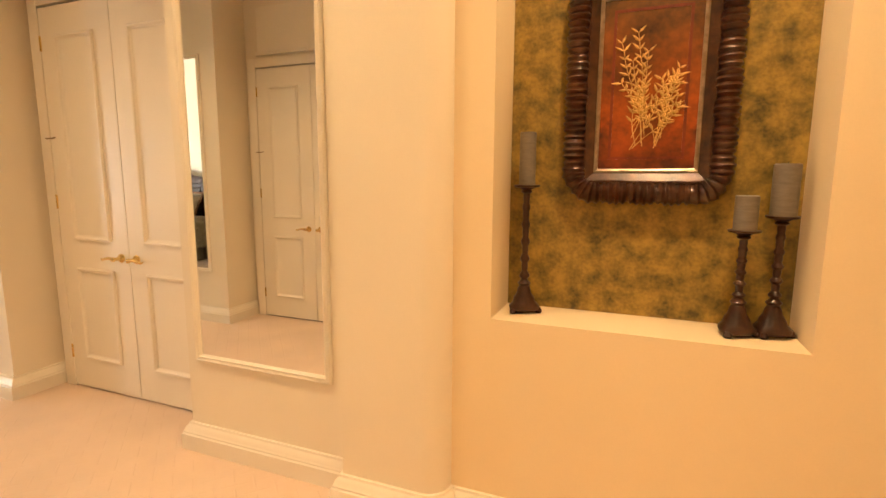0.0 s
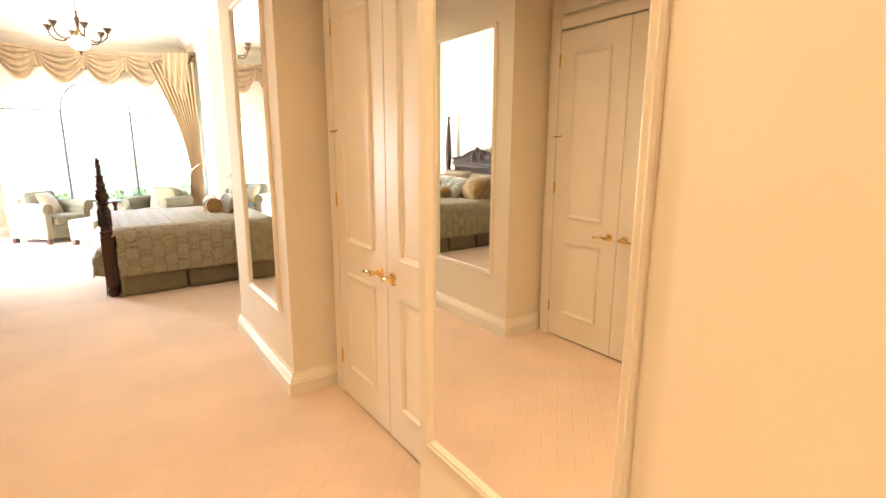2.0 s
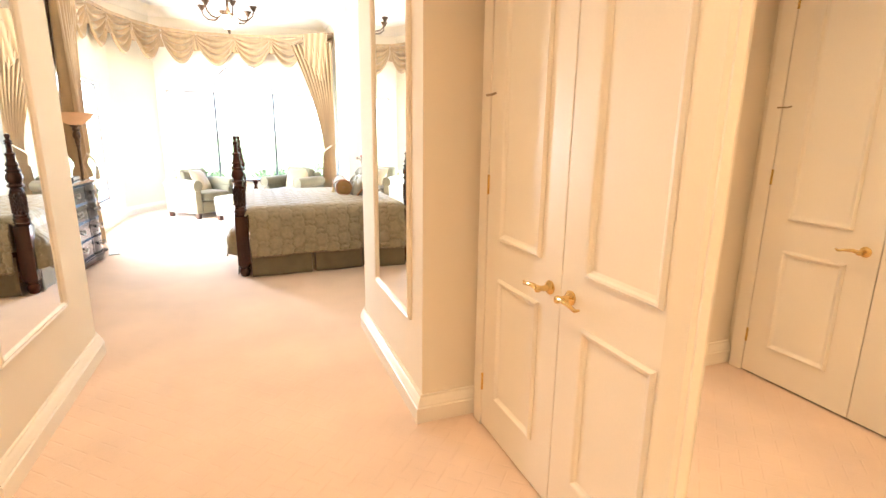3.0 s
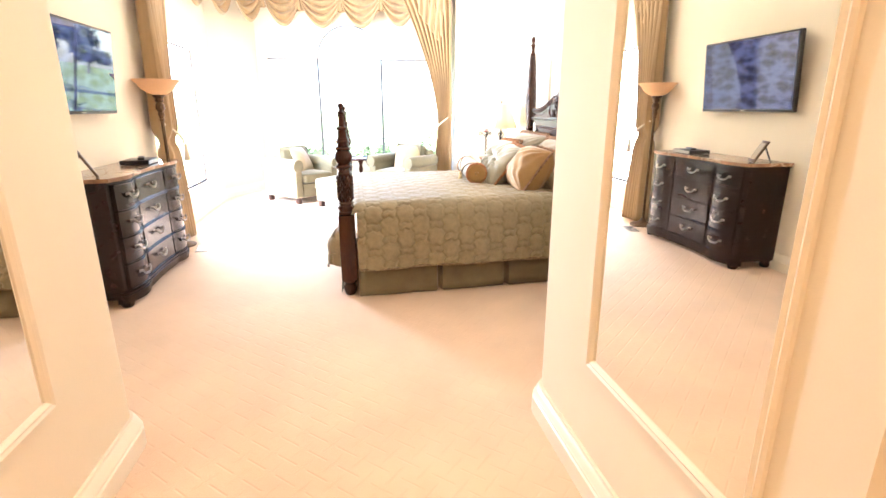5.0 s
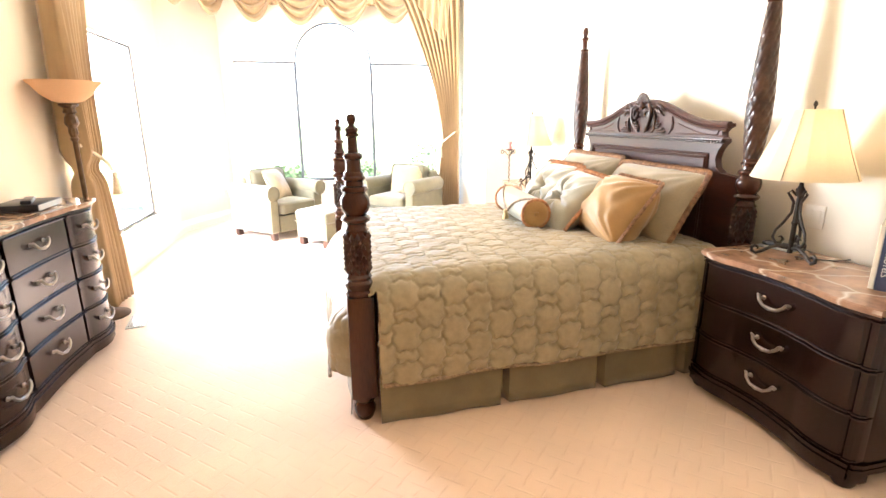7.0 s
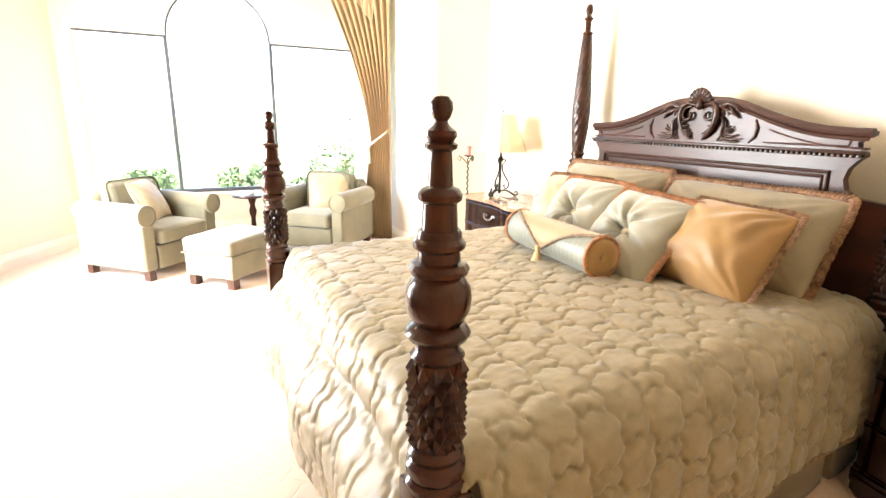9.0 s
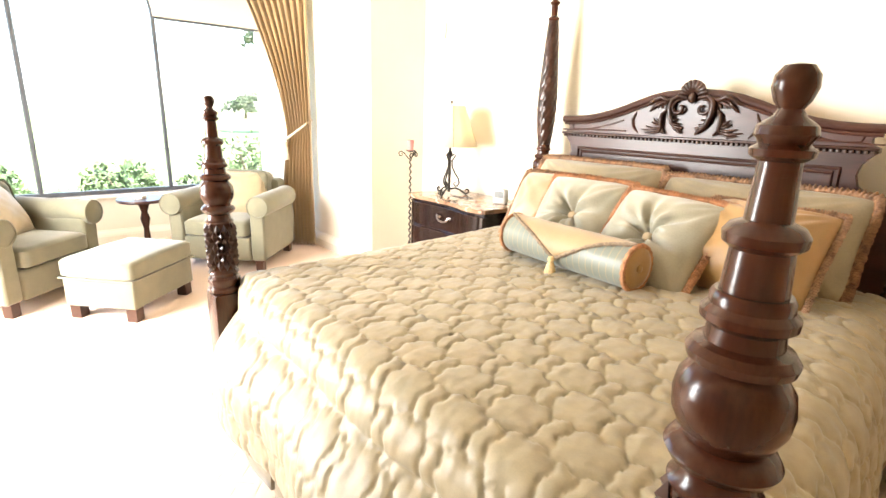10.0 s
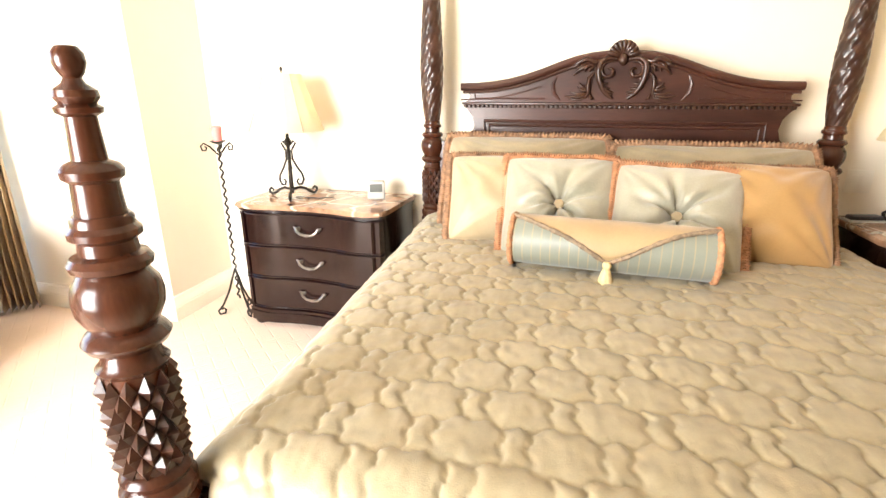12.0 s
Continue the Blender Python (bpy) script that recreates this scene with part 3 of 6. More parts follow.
_w = tagged(new("window_2"), "tall side window with a dark frame beside the curtain", "window", kind="structure")
_w.matrix_basis = pose(-9.03, -0.49, 0)
part("window_frame", Mesh().box(-0.91, -0.025, 0.40, -0.86, 0.025, 2.17).box(0.86, -0.025, 0.40, 0.91, 0.025, 2.17).box(-0.86, -0.025, 0.40, 0.86, 0.025, 0.425).box(-0.86, -0.025, 2.145, 0.86, 0.025, 2.17), BLACKFRAME, _w, smooth=0)
part("pane", Mesh().box(-0.86, -0.003, 0.425, 0.86, 0.003, 2.145), GLASS, _w, smooth=0).visible_shadow = False
part("window_sill", Mesh().box(-0.93, 0.03, 0.37, 0.93, 0.10, 0.40, 0.006), TRIM, _w, smooth=0)

# recessed ceiling lights
BULB = emitter("lit_bulb", (1.0, 0.72, 0.40), 12.0)
for _x, _y, _z in ((1.0, 1.75, H1), (-0.7, 1.6, H1), (-2.2, 1.6, H1), (-3.6, 1.6, H1), (1.3, 0.0, H1), (-4.45, 1.58, H2), (0.87, 2.60, NZ1)):
    _t = thing("recessed_light", "lit recessed ceiling light with a white ring", "ceiling light", pose(_x, _y, _z), "corridor downlights")
    part("ring", Mesh().lathe([(0.060, -0.002), (0.085, -0.004), (0.090, 0.0), (0.060, 0.004)], 24), TRIM, _t)
    part("bulb", Mesh().lathe([(0.0, -0.001), (0.059, -0.001), (0.059, 0.001), (0.0, 0.001)], 24), BULB, _t, "glowing bulb")

# ---- the four-poster bed ----
BED = pose(-7.0, 3.70, 0)   # local: head at y = 0, foot towards -y
SKEW = Matrix(((1, -0.05, 0, 0), (0, 1, 0, 0), (0, 0, 1, 0), (0, 0, 0, 1)))   # the foot stands a little to one side
HX, FOOTY = 0.96, -2.115

TURNED_TOP = [(0.036, 0.640), (0.064, 0.644), (0.066, 0.656), (0.058, 0.664), (0.064, 0.676), (0.064, 0.690), (0.054, 0.700), (0.060, 0.712), (0.053, 0.722)]
DRUM0, DRUM1 = 0.722, 0.915
VASE = [(0.050, 0.915), (0.056, 0.925), (0.046, 0.936), (0.044, 0.952), (0.060, 0.962), (0.067, 0.974), (0.060, 0.986), (0.048, 0.992), (0.056, 1.004), (0.066, 1.024), (0.069, 1.046), (0.066, 1.068),
        (0.054, 1.086), (0.050, 1.090), (0.062, 1.096), (0.065, 1.106), (0.058, 1.116), (0.046, 1.120), (0.045, 1.138), (0.056, 1.146), (0.057, 1.156), (0.049, 1.164), (0.049, 1.174), (0.045, 1.180)]
FINIAL = [(0.040, 1.180), (0.038, 1.232), (0.049, 1.240), (0.051, 1.252), (0.044, 1.262), (0.029, 1.268), (0.026, 1.336), (0.038, 1.342), (0.040, 1.350), (0.030, 1.356), (0.038, 1.366), (0.036, 1.376), (0.020, 1.386),
          (0.015, 1.394), (0.022, 1.402), (0.028, 1.416), (0.027, 1.430), (0.018, 1.440), (0.0, 1.443)]
FOOT = [(0.0, 0.0), (0.032, 0.0), (0.040, 0.010), (0.050, 0.040), (0.052, 0.062), (0.042, 0.082), (0.034, 0.090), (0.046, 0.098), (0.056, 0.112), (0.058, 0.130)]


def slimmer(profile):
    """Sets the girth of a turned profile, fuller at the drum and finer at the finial, and lifts its middle a little."""
    def girth(z):
        return float(np.interp(z, (0.70, 0.95, 1.05, 1.30, 1.443), (1.0, 0.99, 0.945, 0.80, 0.74)))

    return [(r * girth(z), z + 0.022 * max(0.0, min(1.0, (z - 0.64) / 0.1, (1.443 - z) / 0.25))) for r, z in profile]


TURNED_TOP, VASE, FINIAL = slimmer(TURNED_TOP), slimmer(VASE), slimmer(FINIAL)
DRUM0, DRUM1 = 0.740, 0.937


def carved_drum(z0, z1, r0, r1, around=12, rows=4):
    """A cylinder set with pyramid-cut diamonds."""
    m = Mesh()
    dz = (z1 - z0) / rows
    for j in range(2 * rows - 1):
        zc = z0 + dz * (j + 1) / 2
        for i in range(around):
            a = 2 * math.pi * (i + (j % 2) / 2) / around
            w = math.pi / around

            def p(r, t, z):
                return (r * math.cos(t), r * math.sin(t), z)

            m.add([p(r0, a - w, zc), p(r0, a, zc - dz / 2), p(r0, a + w, zc), p(r0, a, zc + dz / 2), p(r1, a, zc)], [(0, 1, 4), (1, 2, 4), (2, 3, 4), (3, 0, 4)])
    seen, order, verts = {}, [], []
    for p in m.v:
        key = tuple(round(c, 5) for c in p)
        if key not in seen:
            seen[key] = len(verts)
            verts.append(p)
        order.append(seen[key])
    m.v, m.f = verts, [tuple(order[i] for i in q) for q in m.f]
    return m


def bed_post(bed, x, y, tall, height=1.0):
    post = part("post", Mesh().box(-0.061, -0.061, 0.130, 0.061, 0.061, 0.640, 0.007).lathe(FOOT, 28).lathe(TURNED_TOP + [(0.048, DRUM0 + 0.003), (0.048, DRUM1 + 0.004)], 32), DARKWOOD, bed, at=pose(x - 0.05 * y, y, 0) @ Matrix.Diagonal((1, 1, height, 1)))
    part("carved_drum", carved_drum(DRUM0, DRUM1, 0.051, 0.065), CARVED, post, "carved with cut diamonds", smooth=0)
    if not tall:
        part("turned_finial", Mesh().lathe(VASE + FINIAL, 36), DARKWOOD, post)
        return
    part("turned_vase", Mesh().lathe(VASE, 36), DARKWOOD, post)
    prof = []
    for k in range(221):
        f = k / 220
        z = 1.202 + f * 0.77
        prof.append((0.040 + 0.036 * math.sin(min(1, f * 2.1) * math.pi / 2) * (1 - f) ** 0.75 - 0.010 * f, z))
    part("twisted_shaft", Mesh().lathe(prof, 80, wob=lambda a, z: 0.965 + 0.075 * abs(math.sin(4 * (a - z * 10))) ** 0.8 + 0.014 * math.sin(90 * z + 8 * a)), CARVED, post, "rope-twisted shaft carved with leaves", smooth=60)
    part("turned_finial", Mesh().lathe([(0.026, 1.968), (0.036, 1.976), (0.036, 1.986), (0.026, 1.994), (0.020, 2.000), (0.021, 2.060), (0.032, 2.070), (0.032, 2.078), (0.022, 2.086), (0.016, 2.098), (0.022, 2.110), (0.025, 2.130), (0.020, 2.155), (0.010, 2.166), (0.0, 2.168)], 28), DARKWOOD, post)


bed = thing("four_poster_bed", "dark mahogany four-poster bed with carved headboard and turned posts", "bed", BED)
for _x in (-HX, HX):
    bed_post(bed, -1.003 if _x < 0 else 0.925, FOOTY - (0.014 if _x < 0 else 0.005), False, 0.986 if _x < 0 else 0.997)
    bed_post(bed, _x, 0.0, True)
for _x in (-HX, HX):
    part("side_rail", Mesh().box(_x - 0.02, FOOTY + 0.063, 0.22, _x + 0.02, -0.063, 0.40, 0.004).turn(SKEW), DARKWOOD, bed)
part("foot_rail", Mesh().box(-HX + 0.063, FOOTY - 0.02, 0.22, HX - 0.063, FOOTY + 0.02, 0.40, 0.004).turn(SKEW), DARKWOOD_X, bed)


def half_outline():
    top = [(0.0, 1.532), (0.06, 1.531), (0.14, 1.524), (0.22, 1.507), (0.30, 1.480), (0.38, 1.450), (0.46, 1.425), (0.54, 1.405), (0.62, 1.392), (0.70, 1.386), (0.795, 1.384)]
    side = [(0.795, 1.366), (0.770, 1.355), (0.748, 1.335), (0.752, 1.312), (0.778, 1.298), (0.782, 1.280), (0.760, 1.262), (0.732, 1.225), (0.722, 1.180), (0.735, 1.135), (0.775, 1.105), (0.91, 1.090)]
    return top, side


_top, _side = half_outline()
_poly = [(x, z) for x, z in _top] + _side + [(0.91, 0.40)]
_poly = _poly + [(-x, z) for x, z in reversed(_poly[1:])]
hb = part("headboard", Mesh().prism(_poly, -0.022, 0.022, "y"), DARKWOOD_X, bed, smooth=25)
_edge = [(-x, z) for x, z in reversed(_top[1:])] + _top
part("top_moulding", Mesh().tube([(x, -0.018, z - 0.008) for x, z in _edge], 0.020, 10).tube([(x * 0.985, -0.024, z - 0.034) for x, z in _edge], 0.008, 8), DARKWOOD_X, hb)
_m = Mesh().box(-0.785, -0.050, 1.287, 0.785, 0.0, 1.300, 0.004)
for _k in range(66):
    _m.box(-0.776 + _k * 0.0236, -0.044, 1.272, -0.761 + _k * 0.0236, -0.02, 1.2865, 0.003)
part("rope_moulding", _m, CARVED, hb, "beaded band")
_m = Mesh()
for _z, _y in ((1.205, -0.027), (1.185, -0.024)):
    _k = 1.0 if _z > 1.2 else 0.965
    _m.tube([(-0.665 * _k, _y, 0.55), (-0.665 * _k, _y, _z), (0.665 * _k, _y, _z), (0.665 * _k, _y, 0.55)], 0.009, 8)
for _s in (-1, 1):
    _m.tube([(_s * 0.285, -0.026, 1.312), (_s * 0.315, -0.026, 1.345), (_s * 0.322, -0.026, 1.385), (_s * 0.305, -0.024, 1.425)], [0.004, 0.009, 0.009, 0.004], 8)
    _m.tube([(_s * 0.36, -0.024, 1.318), (_s * 0.715, -0.024, 1.318), (_s * 0.725, -0.024, 1.352)], 0.005, 6)
    _m.tube([(_s * x, -0.024, z - 0.072) for x, z in _top if x > 0.34], 0.004, 6)
part("panel_moulding", _m, DARKWOOD_X, hb)


def leaf_lobes(m, pts, w0, lift, lobes=4):
    """A run of overlapping carved lobes along a curve."""
    pts = [Vector((p[0], 0, p[1])) for p in pts]
    n = len(pts)
    m.tube([(p.x, lift - 0.012 * math.sin(math.pi * k / (n - 1)), p.z) for k, p in enumerate(pts)], [w0 * (0.35 + 0.65 * math.sin(math.pi * (0.15 + 0.8 * k / (n - 1)))) for k in range(n)], 8, flat=0.8)


def spiral(cx, cz, r0, a0, turns, n=22, shrink=0.82, s=1):
    return [(cx + s * r0 * (1 - shrink * k / (n - 1)) * math.cos(a0 + turns * 2 * math.pi * k / (n - 1)), cz + r0 * (1 - shrink * k / (n - 1)) * math.sin(a0 + turns * 2 * math.pi * k / (n - 1))) for k in range(n)]


_m = Mesh()
for _k in range(9):   # shell
    _a = radians(90 + (_k - 4) * 19)
    _L = 0.066 + 0.006 * math.cos(_a - math.pi / 2)
    _m.tube([(0.012 * math.cos(_a), -0.030, 1.512 + 0.010 * math.sin(_a)), (0.6 * _L * math.cos(_a), -0.050, 1.512 + 0.6 * _L * math.sin(_a)), (_L * math.cos(_a), -0.040, 1.512 + _L * math.sin(_a))], [0.005, 0.011, 0.012], 8)
_m.lathe([(0.0, -0.03), (0.018, -0.02), (0.022, 0.0), (0.016, 0.02), (0.0, 0.03)], 12, (0, -0.042, 1.50))
for _s in (-1, 1):
    leaf_lobes(_m, [(_s * x, z) for x, z in spiral(0.060, 1.448, 0.045, math.pi * 0.6, -1.1)], 0.011, -0.034)
    leaf_lobes(_m, [(_s * x, z) for x, z in ((0.03, 1.500), (0.075, 1.507), (0.105, 1.485), (0.110, 1.450), (0.104, 1.410), (0.088, 1.372), (0.066, 1.342), (0.036, 1.320))], 0.018, -0.034)
    for _q in ((0.105, 1.40, 0.060, 1.392), (0.096, 1.38, 0.048, 1.366), (0.080, 1.355, 0.036, 1.338), (0.108, 1.425, 0.072, 1.415), (0.090, 1.368, 0.030, 1.348)):
        leaf_lobes(_m, [(_s * _q[0], _q[1]), (_s * (_q[0] * 0.6 + _q[2] * 0.4), _q[1] - 0.014), (_s * _q[2], _q[3])], 0.010, -0.033)
    leaf_lobes(_m, [(_s * x, z) for x, z in ((0.095, 1.500), (0.130, 1.488), (0.165, 1.505), (0.200, 1.490), (0.240, 1.462))], 0.016, -0.030)
    for _q in ((0.150, 1.480, 0.176, 1.446), (0.172, 1.482, 0.205, 1.452), (0.195, 1.482, 0.232, 1.462), (0.130, 1.475, 0.150, 1.445), (0.155, 1.400, 0.140, 1.362), (0.160, 1.365, 0.195, 1.392)):
        leaf_lobes(_m, [(_s * _q[0], _q[1]), (_s * ((_q[0] + _q[2]) / 2 + 0.006), (_q[1] + _q[3]) / 2), (_s * _q[2], _q[3])], 0.009, -0.034)
    leaf_lobes(_m, [(_s * x, z) for x, z in ((0.120, 1.485), (0.165, 1.470), (0.200, 1.455), (0.225, 1.430))], 0.012, -0.030)
    leaf_lobes(_m, [(_s * x, z) for x, z in ((0.128, 1.440), (0.150, 1.415), (0.152, 1.380), (0.148, 1.345), (0.165, 1.318))], 0.012, -0.031)
    for _q in ((0.150, 1.36, 0.205, 1.372), (0.150, 1.345, 0.235, 1.350), (0.150, 1.335, 0.260, 1.332), (0.155, 1.325, 0.240, 1.316), (0.140, 1.34, 0.125, 1.315)):
        leaf_lobes(_m, [(_s * _q[0], _q[1]), (_s * (_q[0] + _q[2]) / 2, (_q[1] + _q[3]) / 2 - 0.008), (_s * _q[2], _q[3])], 0.009, -0.032)
part("shell_and_leaf_carving", _m, CARVED, hb, "carved shell, scrolls and acanthus leaves", smooth=70)

solid("mattress", Mesh().box(-0.90, -2.02, 0.30, 0.90, -0.06, 0.67, 0.06).turn(SKEW), CREAMSILK, "cream mattress hidden under the bedspread", "mattress", BED)

# bedspread


def quilt_mat():
    m = mat("olive_gold_satin", (0.295, 0.243, 0.145), 0.46, var=0.12, scale=30, grain=300, bump=0.30, sheen=0.2, spec=0.35)
    return m


QUILT = quilt_mat()


QA, QB = 0.186, 0.238   # repeat of the quilting across and along the bed


def puff(s, t):
    """Quilting: large lobed cells on a staggered lattice with narrow cells between; 0 at the seams, 1 inside."""
    s = s + 0.0058 * np.sin(2 * np.pi * t / 0.0595 + 0.8)
    t = t + 0.0062 * np.sin(2 * np.pi * s / 0.0620 + 0.3)
    near = np.full(s.shape, 9.0)
    second = np.full(s.shape, 9.0)
    for ox, oy, wx, wy in ((0, 0, 0.076, 0.062), (0.5, 0.5, 0.076, 0.062), (0, 0.5, 0.027, 0.052), (0.5, 0, 0.027, 0.052)):
        du = (s / QA - ox + 0.5) % 1.0 - 0.5
        dv = (t / QB - oy + 0.5) % 1.0 - 0.5
        p = 1.45 if wx > 0.05 else 2.4
        d = ((np.abs(du * QA) / wx) ** p + (np.abs(dv * QB) / wy) ** p) ** (1 / p)
        second = np.minimum(second, np.maximum(near, d))
        near = np.minimum(near, d)
    f = (second - near) / (second + near)
    return 0.50 * (1 - np.exp(-f * 42)) + 0.50 * (1 - np.exp(-f * 4.5))


def fold(d, flat, r, flare, reach=0.40):
    """Across an edge: d metres from the middle; returns (out, drop)."""
    a = abs(d)
    if a <= flat:
        return a, 0.0
    b = a - flat
    arc = r * math.pi / 2
    if b < arc:
        return flat + r * math.sin(b / r), r * (1 - math.cos(b / r))
    e = b - arc
    return flat + r + flare * math.sin(min(1.0, e / reach) * math.pi / 2), r + e


def bedspread():
    step = 0.0066
    ns, nt = 515, 403
    L0 = 1.86
    base = np.zeros((nt, ns, 3))
    drop = np.zeros((nt, ns, 2))
    arcs = np.zeros((nt, ns, 2))
    for j in range(nt):
        t = j * step
        oy, dy = fold(t, L0, 0.13, 0.125, 0.18)
        for i in range(ns):
            s = (i - (ns - 1) / 2) * step
            ox, dx = fold(s, 0.87, 0.14, 0.035)
            wave = 0.010 * math.sin(7.0 * t + 1.3) * min(1, dx * 3)
            wavey = 0.022 * math.sin(8.5 * s + 0.6) * min(1, dy * 3)
            x = math.copysign(ox + wave, s)
            y = -0.14 - oy - wavey + 0.11 * max(0.0, min(1.2, (ox - 0.77) / 0.165)) ** 2 * min(1, dy * 4)
            z = 0.712 - max(dx, dy) - 0.35 * min(dx, dy) + 0.012 * math.sin(2.1 * s + 0.7) * math.sin(1.7 * t)
            base[j, i], drop[j, i], arcs[j, i] = (x, y, z), (dx, dy), (s, t)
    du = np.gradient(base, axis=1)
    dv = np.gradient(base, axis=0)
    nrm = np.cross(dv, du)
    nrm /= np.linalg.norm(nrm, axis=2, keepdims=True) + 1e-9
    if nrm[20, ns // 2, 2] < 0:
        nrm = -nrm
    height = puff(arcs[:, :, 0], arcs[:, :, 1])
    verts = []
    for j in range(nt):
        for i in range(ns):
            h = height[j, i]
            w = noise.noise(Vector((arcs[j, i, 0] * 22, arcs[j, i, 1] * 22, 0.3))) * 0.0020 + noise.noise(Vector((arcs[j, i, 0] * 60, arcs[j, i, 1] * 25, 1.3))) * 0.0012
            verts.append(Vector(base[j, i]) + Vector(nrm[j, i]) * ((0.0145 + 0.015 * min(1.0, 4 * drop[j, i, 0])) * h + w * (0.3 + 1.2 * h)))
    faces = []
    for j in range(nt - 1):
        for i in range(ns - 1):
            dx, dy = drop[j, i]
            x, y = base[j, i, 0], base[j, i, 1]
            if (dy > 0.05 and abs(x) > 0.925) or (dx > 0.05 and y < -2.045):
                continue
            if base[j, i, 2] < 0.235:
                continue
            faces.append((j * ns + i, j * ns + i + 1, (j + 1) * ns + i + 1, (j + 1) * ns + i))
    m = Mesh()
    used = sorted({k for f in faces for k in f})
    index = {k: n for n, k in enumerate(used)}
    m.add([verts[k] for k in used], [tuple(index[k] for k in f) for f in faces])
    return m


spread = thing("bedspread", "olive-gold quilted satin bedspread draped over the bed", "bedspread", BED)
_q = part("quilted_cover", bedspread().turn(SKEW), QUILT, spread, smooth=180)
_sol = _q.modifiers.new("thickness", "SOLIDIFY")
_sol.thickness, _sol.offset = 0.012, -1
_m = Mesh()
for _s in (-1, 1):
    _m.tube([(_s * (1.064 + 0.010 * math.sin(7.0 * (t / 20 * 1.9) + 1.3)), -0.14 - 1.9 * t / 20, 0.232 + 0.004 * math.sin(t)) for t in range(21)], 0.010, 8)
    _m.tube([(_s * (1.046 - 0.012 * (1 - k / 8)), -2.043, 0.235 + 0.40 * k / 8) for k in range(8)], 0.005, 8)
_m.tube([(-0.90 + 1.8 * k / 30, -2.258 - 0.022 * math.sin(8.5 * (-0.90 + 1.8 * k / 30) + 0.6), 0.232) for k in range(31)], 0.009, 8)
part("piping", _m.turn(SKEW), CORD, spread, "tan corded edge")


def pleat_path(a, b, gaps, depth=0.055):
    """Points of a box-pleated skirt between two plan points, set back at the gaps."""
    a, b = Vector(a), Vector(b)
    d = (b - a)
    L = d.length
    d.normalize()
    n = Vector((-d.y, d.x))
    out = [a]
    for g in gaps:
        for o, k in ((-0.026, 0), (-0.009, depth), (0.009, depth), (0.026, 0)):
            out.append(a + d * (g * L + o) + n * k)
    out.append(b)
    return [(p.x, p.y) for p in out]


skirt = thing("bed_skirt", "olive cotton box-pleated bed skirt round the bed base", "bed skirt", BED)
for _a, _b, _g in (((1.0, -2.05), (1.0, -0.08), (0.32, 0.60, 0.86)), ((-1.0, -0.08), (-1.0, -2.05), (0.2, 0.45, 0.72)), ((-0.90, -2.165), (0.90, -2.165), (0.25, 0.5, 0.75))):
    _path = pleat_path(_a, _b, _g)
    _m = Mesh()
    _dense = []
    for _p, _r in zip(_path, _path[1:]):
        _n = max(1, int((Vector(_r) - Vector(_p)).length / 0.05))
        _dense += [tuple(Vector(_p).lerp(Vector(_r), k / _n)) for k in range(_n)]
    _dense.append(_path[-1])
    _nx, _ny = -(_b[1] - _a[1]), _b[0] - _a[0]
    _ln = math.hypot(_nx, _ny)

    def hang(u, v, pts=_dense, nx=_nx / _ln, ny=_ny / _ln):
        k = min(len(pts) - 1, int(round(u * (len(pts) - 1))))
        x, y = pts[k]
        o = -0.022 * v + 0.006 * math.sin(k * 0.9) * v
        return (x + nx * o, y + ny * o, 0.36 - 0.352 * v)

    _m.grid(hang, len(_dense), 7)
    _p = part("skirt_panel", _m.turn(SKEW), SKIRTM, skirt, smooth=50)
    _sol = _p.modifiers.new("thickness", "SOLIDIFY")
    _sol.thickness = 0.005

# ---- pillows ----


def outline(u, v, w, h, pinch):
    """Where a point of the unit square lies on a pillow with drawn-in sides and rounded corners."""
    soft = 1 - 0.055 * (u * v) ** 4
    return (w / 2 * u * (1 - pinch * (1 - v * v) * abs(u)) * soft, h / 2 * v * (1 - pinch * (1 - u * u) * abs(v)) * soft)


def pillow_mesh(w, h, d, tuft=0.0, pinch=0.05, seed=0, n=60, wrinkle=0.006):
    m = Mesh()
    rng = random.Random(seed)
    ph = [rng.uniform(0, 6.28) for _ in range(6)]

    def shell(side):
        def fn(a, b):
            u, v = 2 * a - 1, 2 * b - 1
            e = max(0.0, (1 - abs(u) ** 2.6) * (1 - abs(v) ** 2.6)) ** 0.62
            x, y = outline(u, v, w, h, pinch)
            z = d / 2 * e
            r = math.hypot(u, v)
            if tuft and side > 0:
                ang = math.atan2(v, u)
                z -= tuft * math.exp(-(r / 0.20) ** 2) + 0.30 * tuft * math.exp(-(r / 0.62) ** 2) * (0.5 + 0.5 * math.cos(6 * ang + ph[0])) ** 4 * 2
            wr = 0.0
            for q, (cu, cv) in enumerate(((-1, -1), (1, -1), (1, 1), (-1, 1))):
                dd = math.hypot(u - cu, v - cv)
                th = math.atan2(v - cv, u - cu)
                wr += math.sin(th * (13 + q * 2) + ph[q] + 1.5 * noise.noise(Vector((u * 2, v * 2, seed)))) * math.exp(-dd / 0.62)
            wr += 0.7 * noise.noise(Vector((u * 2.2 + seed, v * 2.2, 0.5)))
            z += wrinkle * wr * e
            if tuft and side > 0:
                z += 0.16 * tuft * math.sin(11 * math.atan2(v, u) + ph[4]) * math.exp(-r / 0.45) * min(1, r * 4)
            return (x, y, side * z)
        return fn

    m.grid(shell(1), n, n)
    m.grid(shell(-1), n, n)
    return m


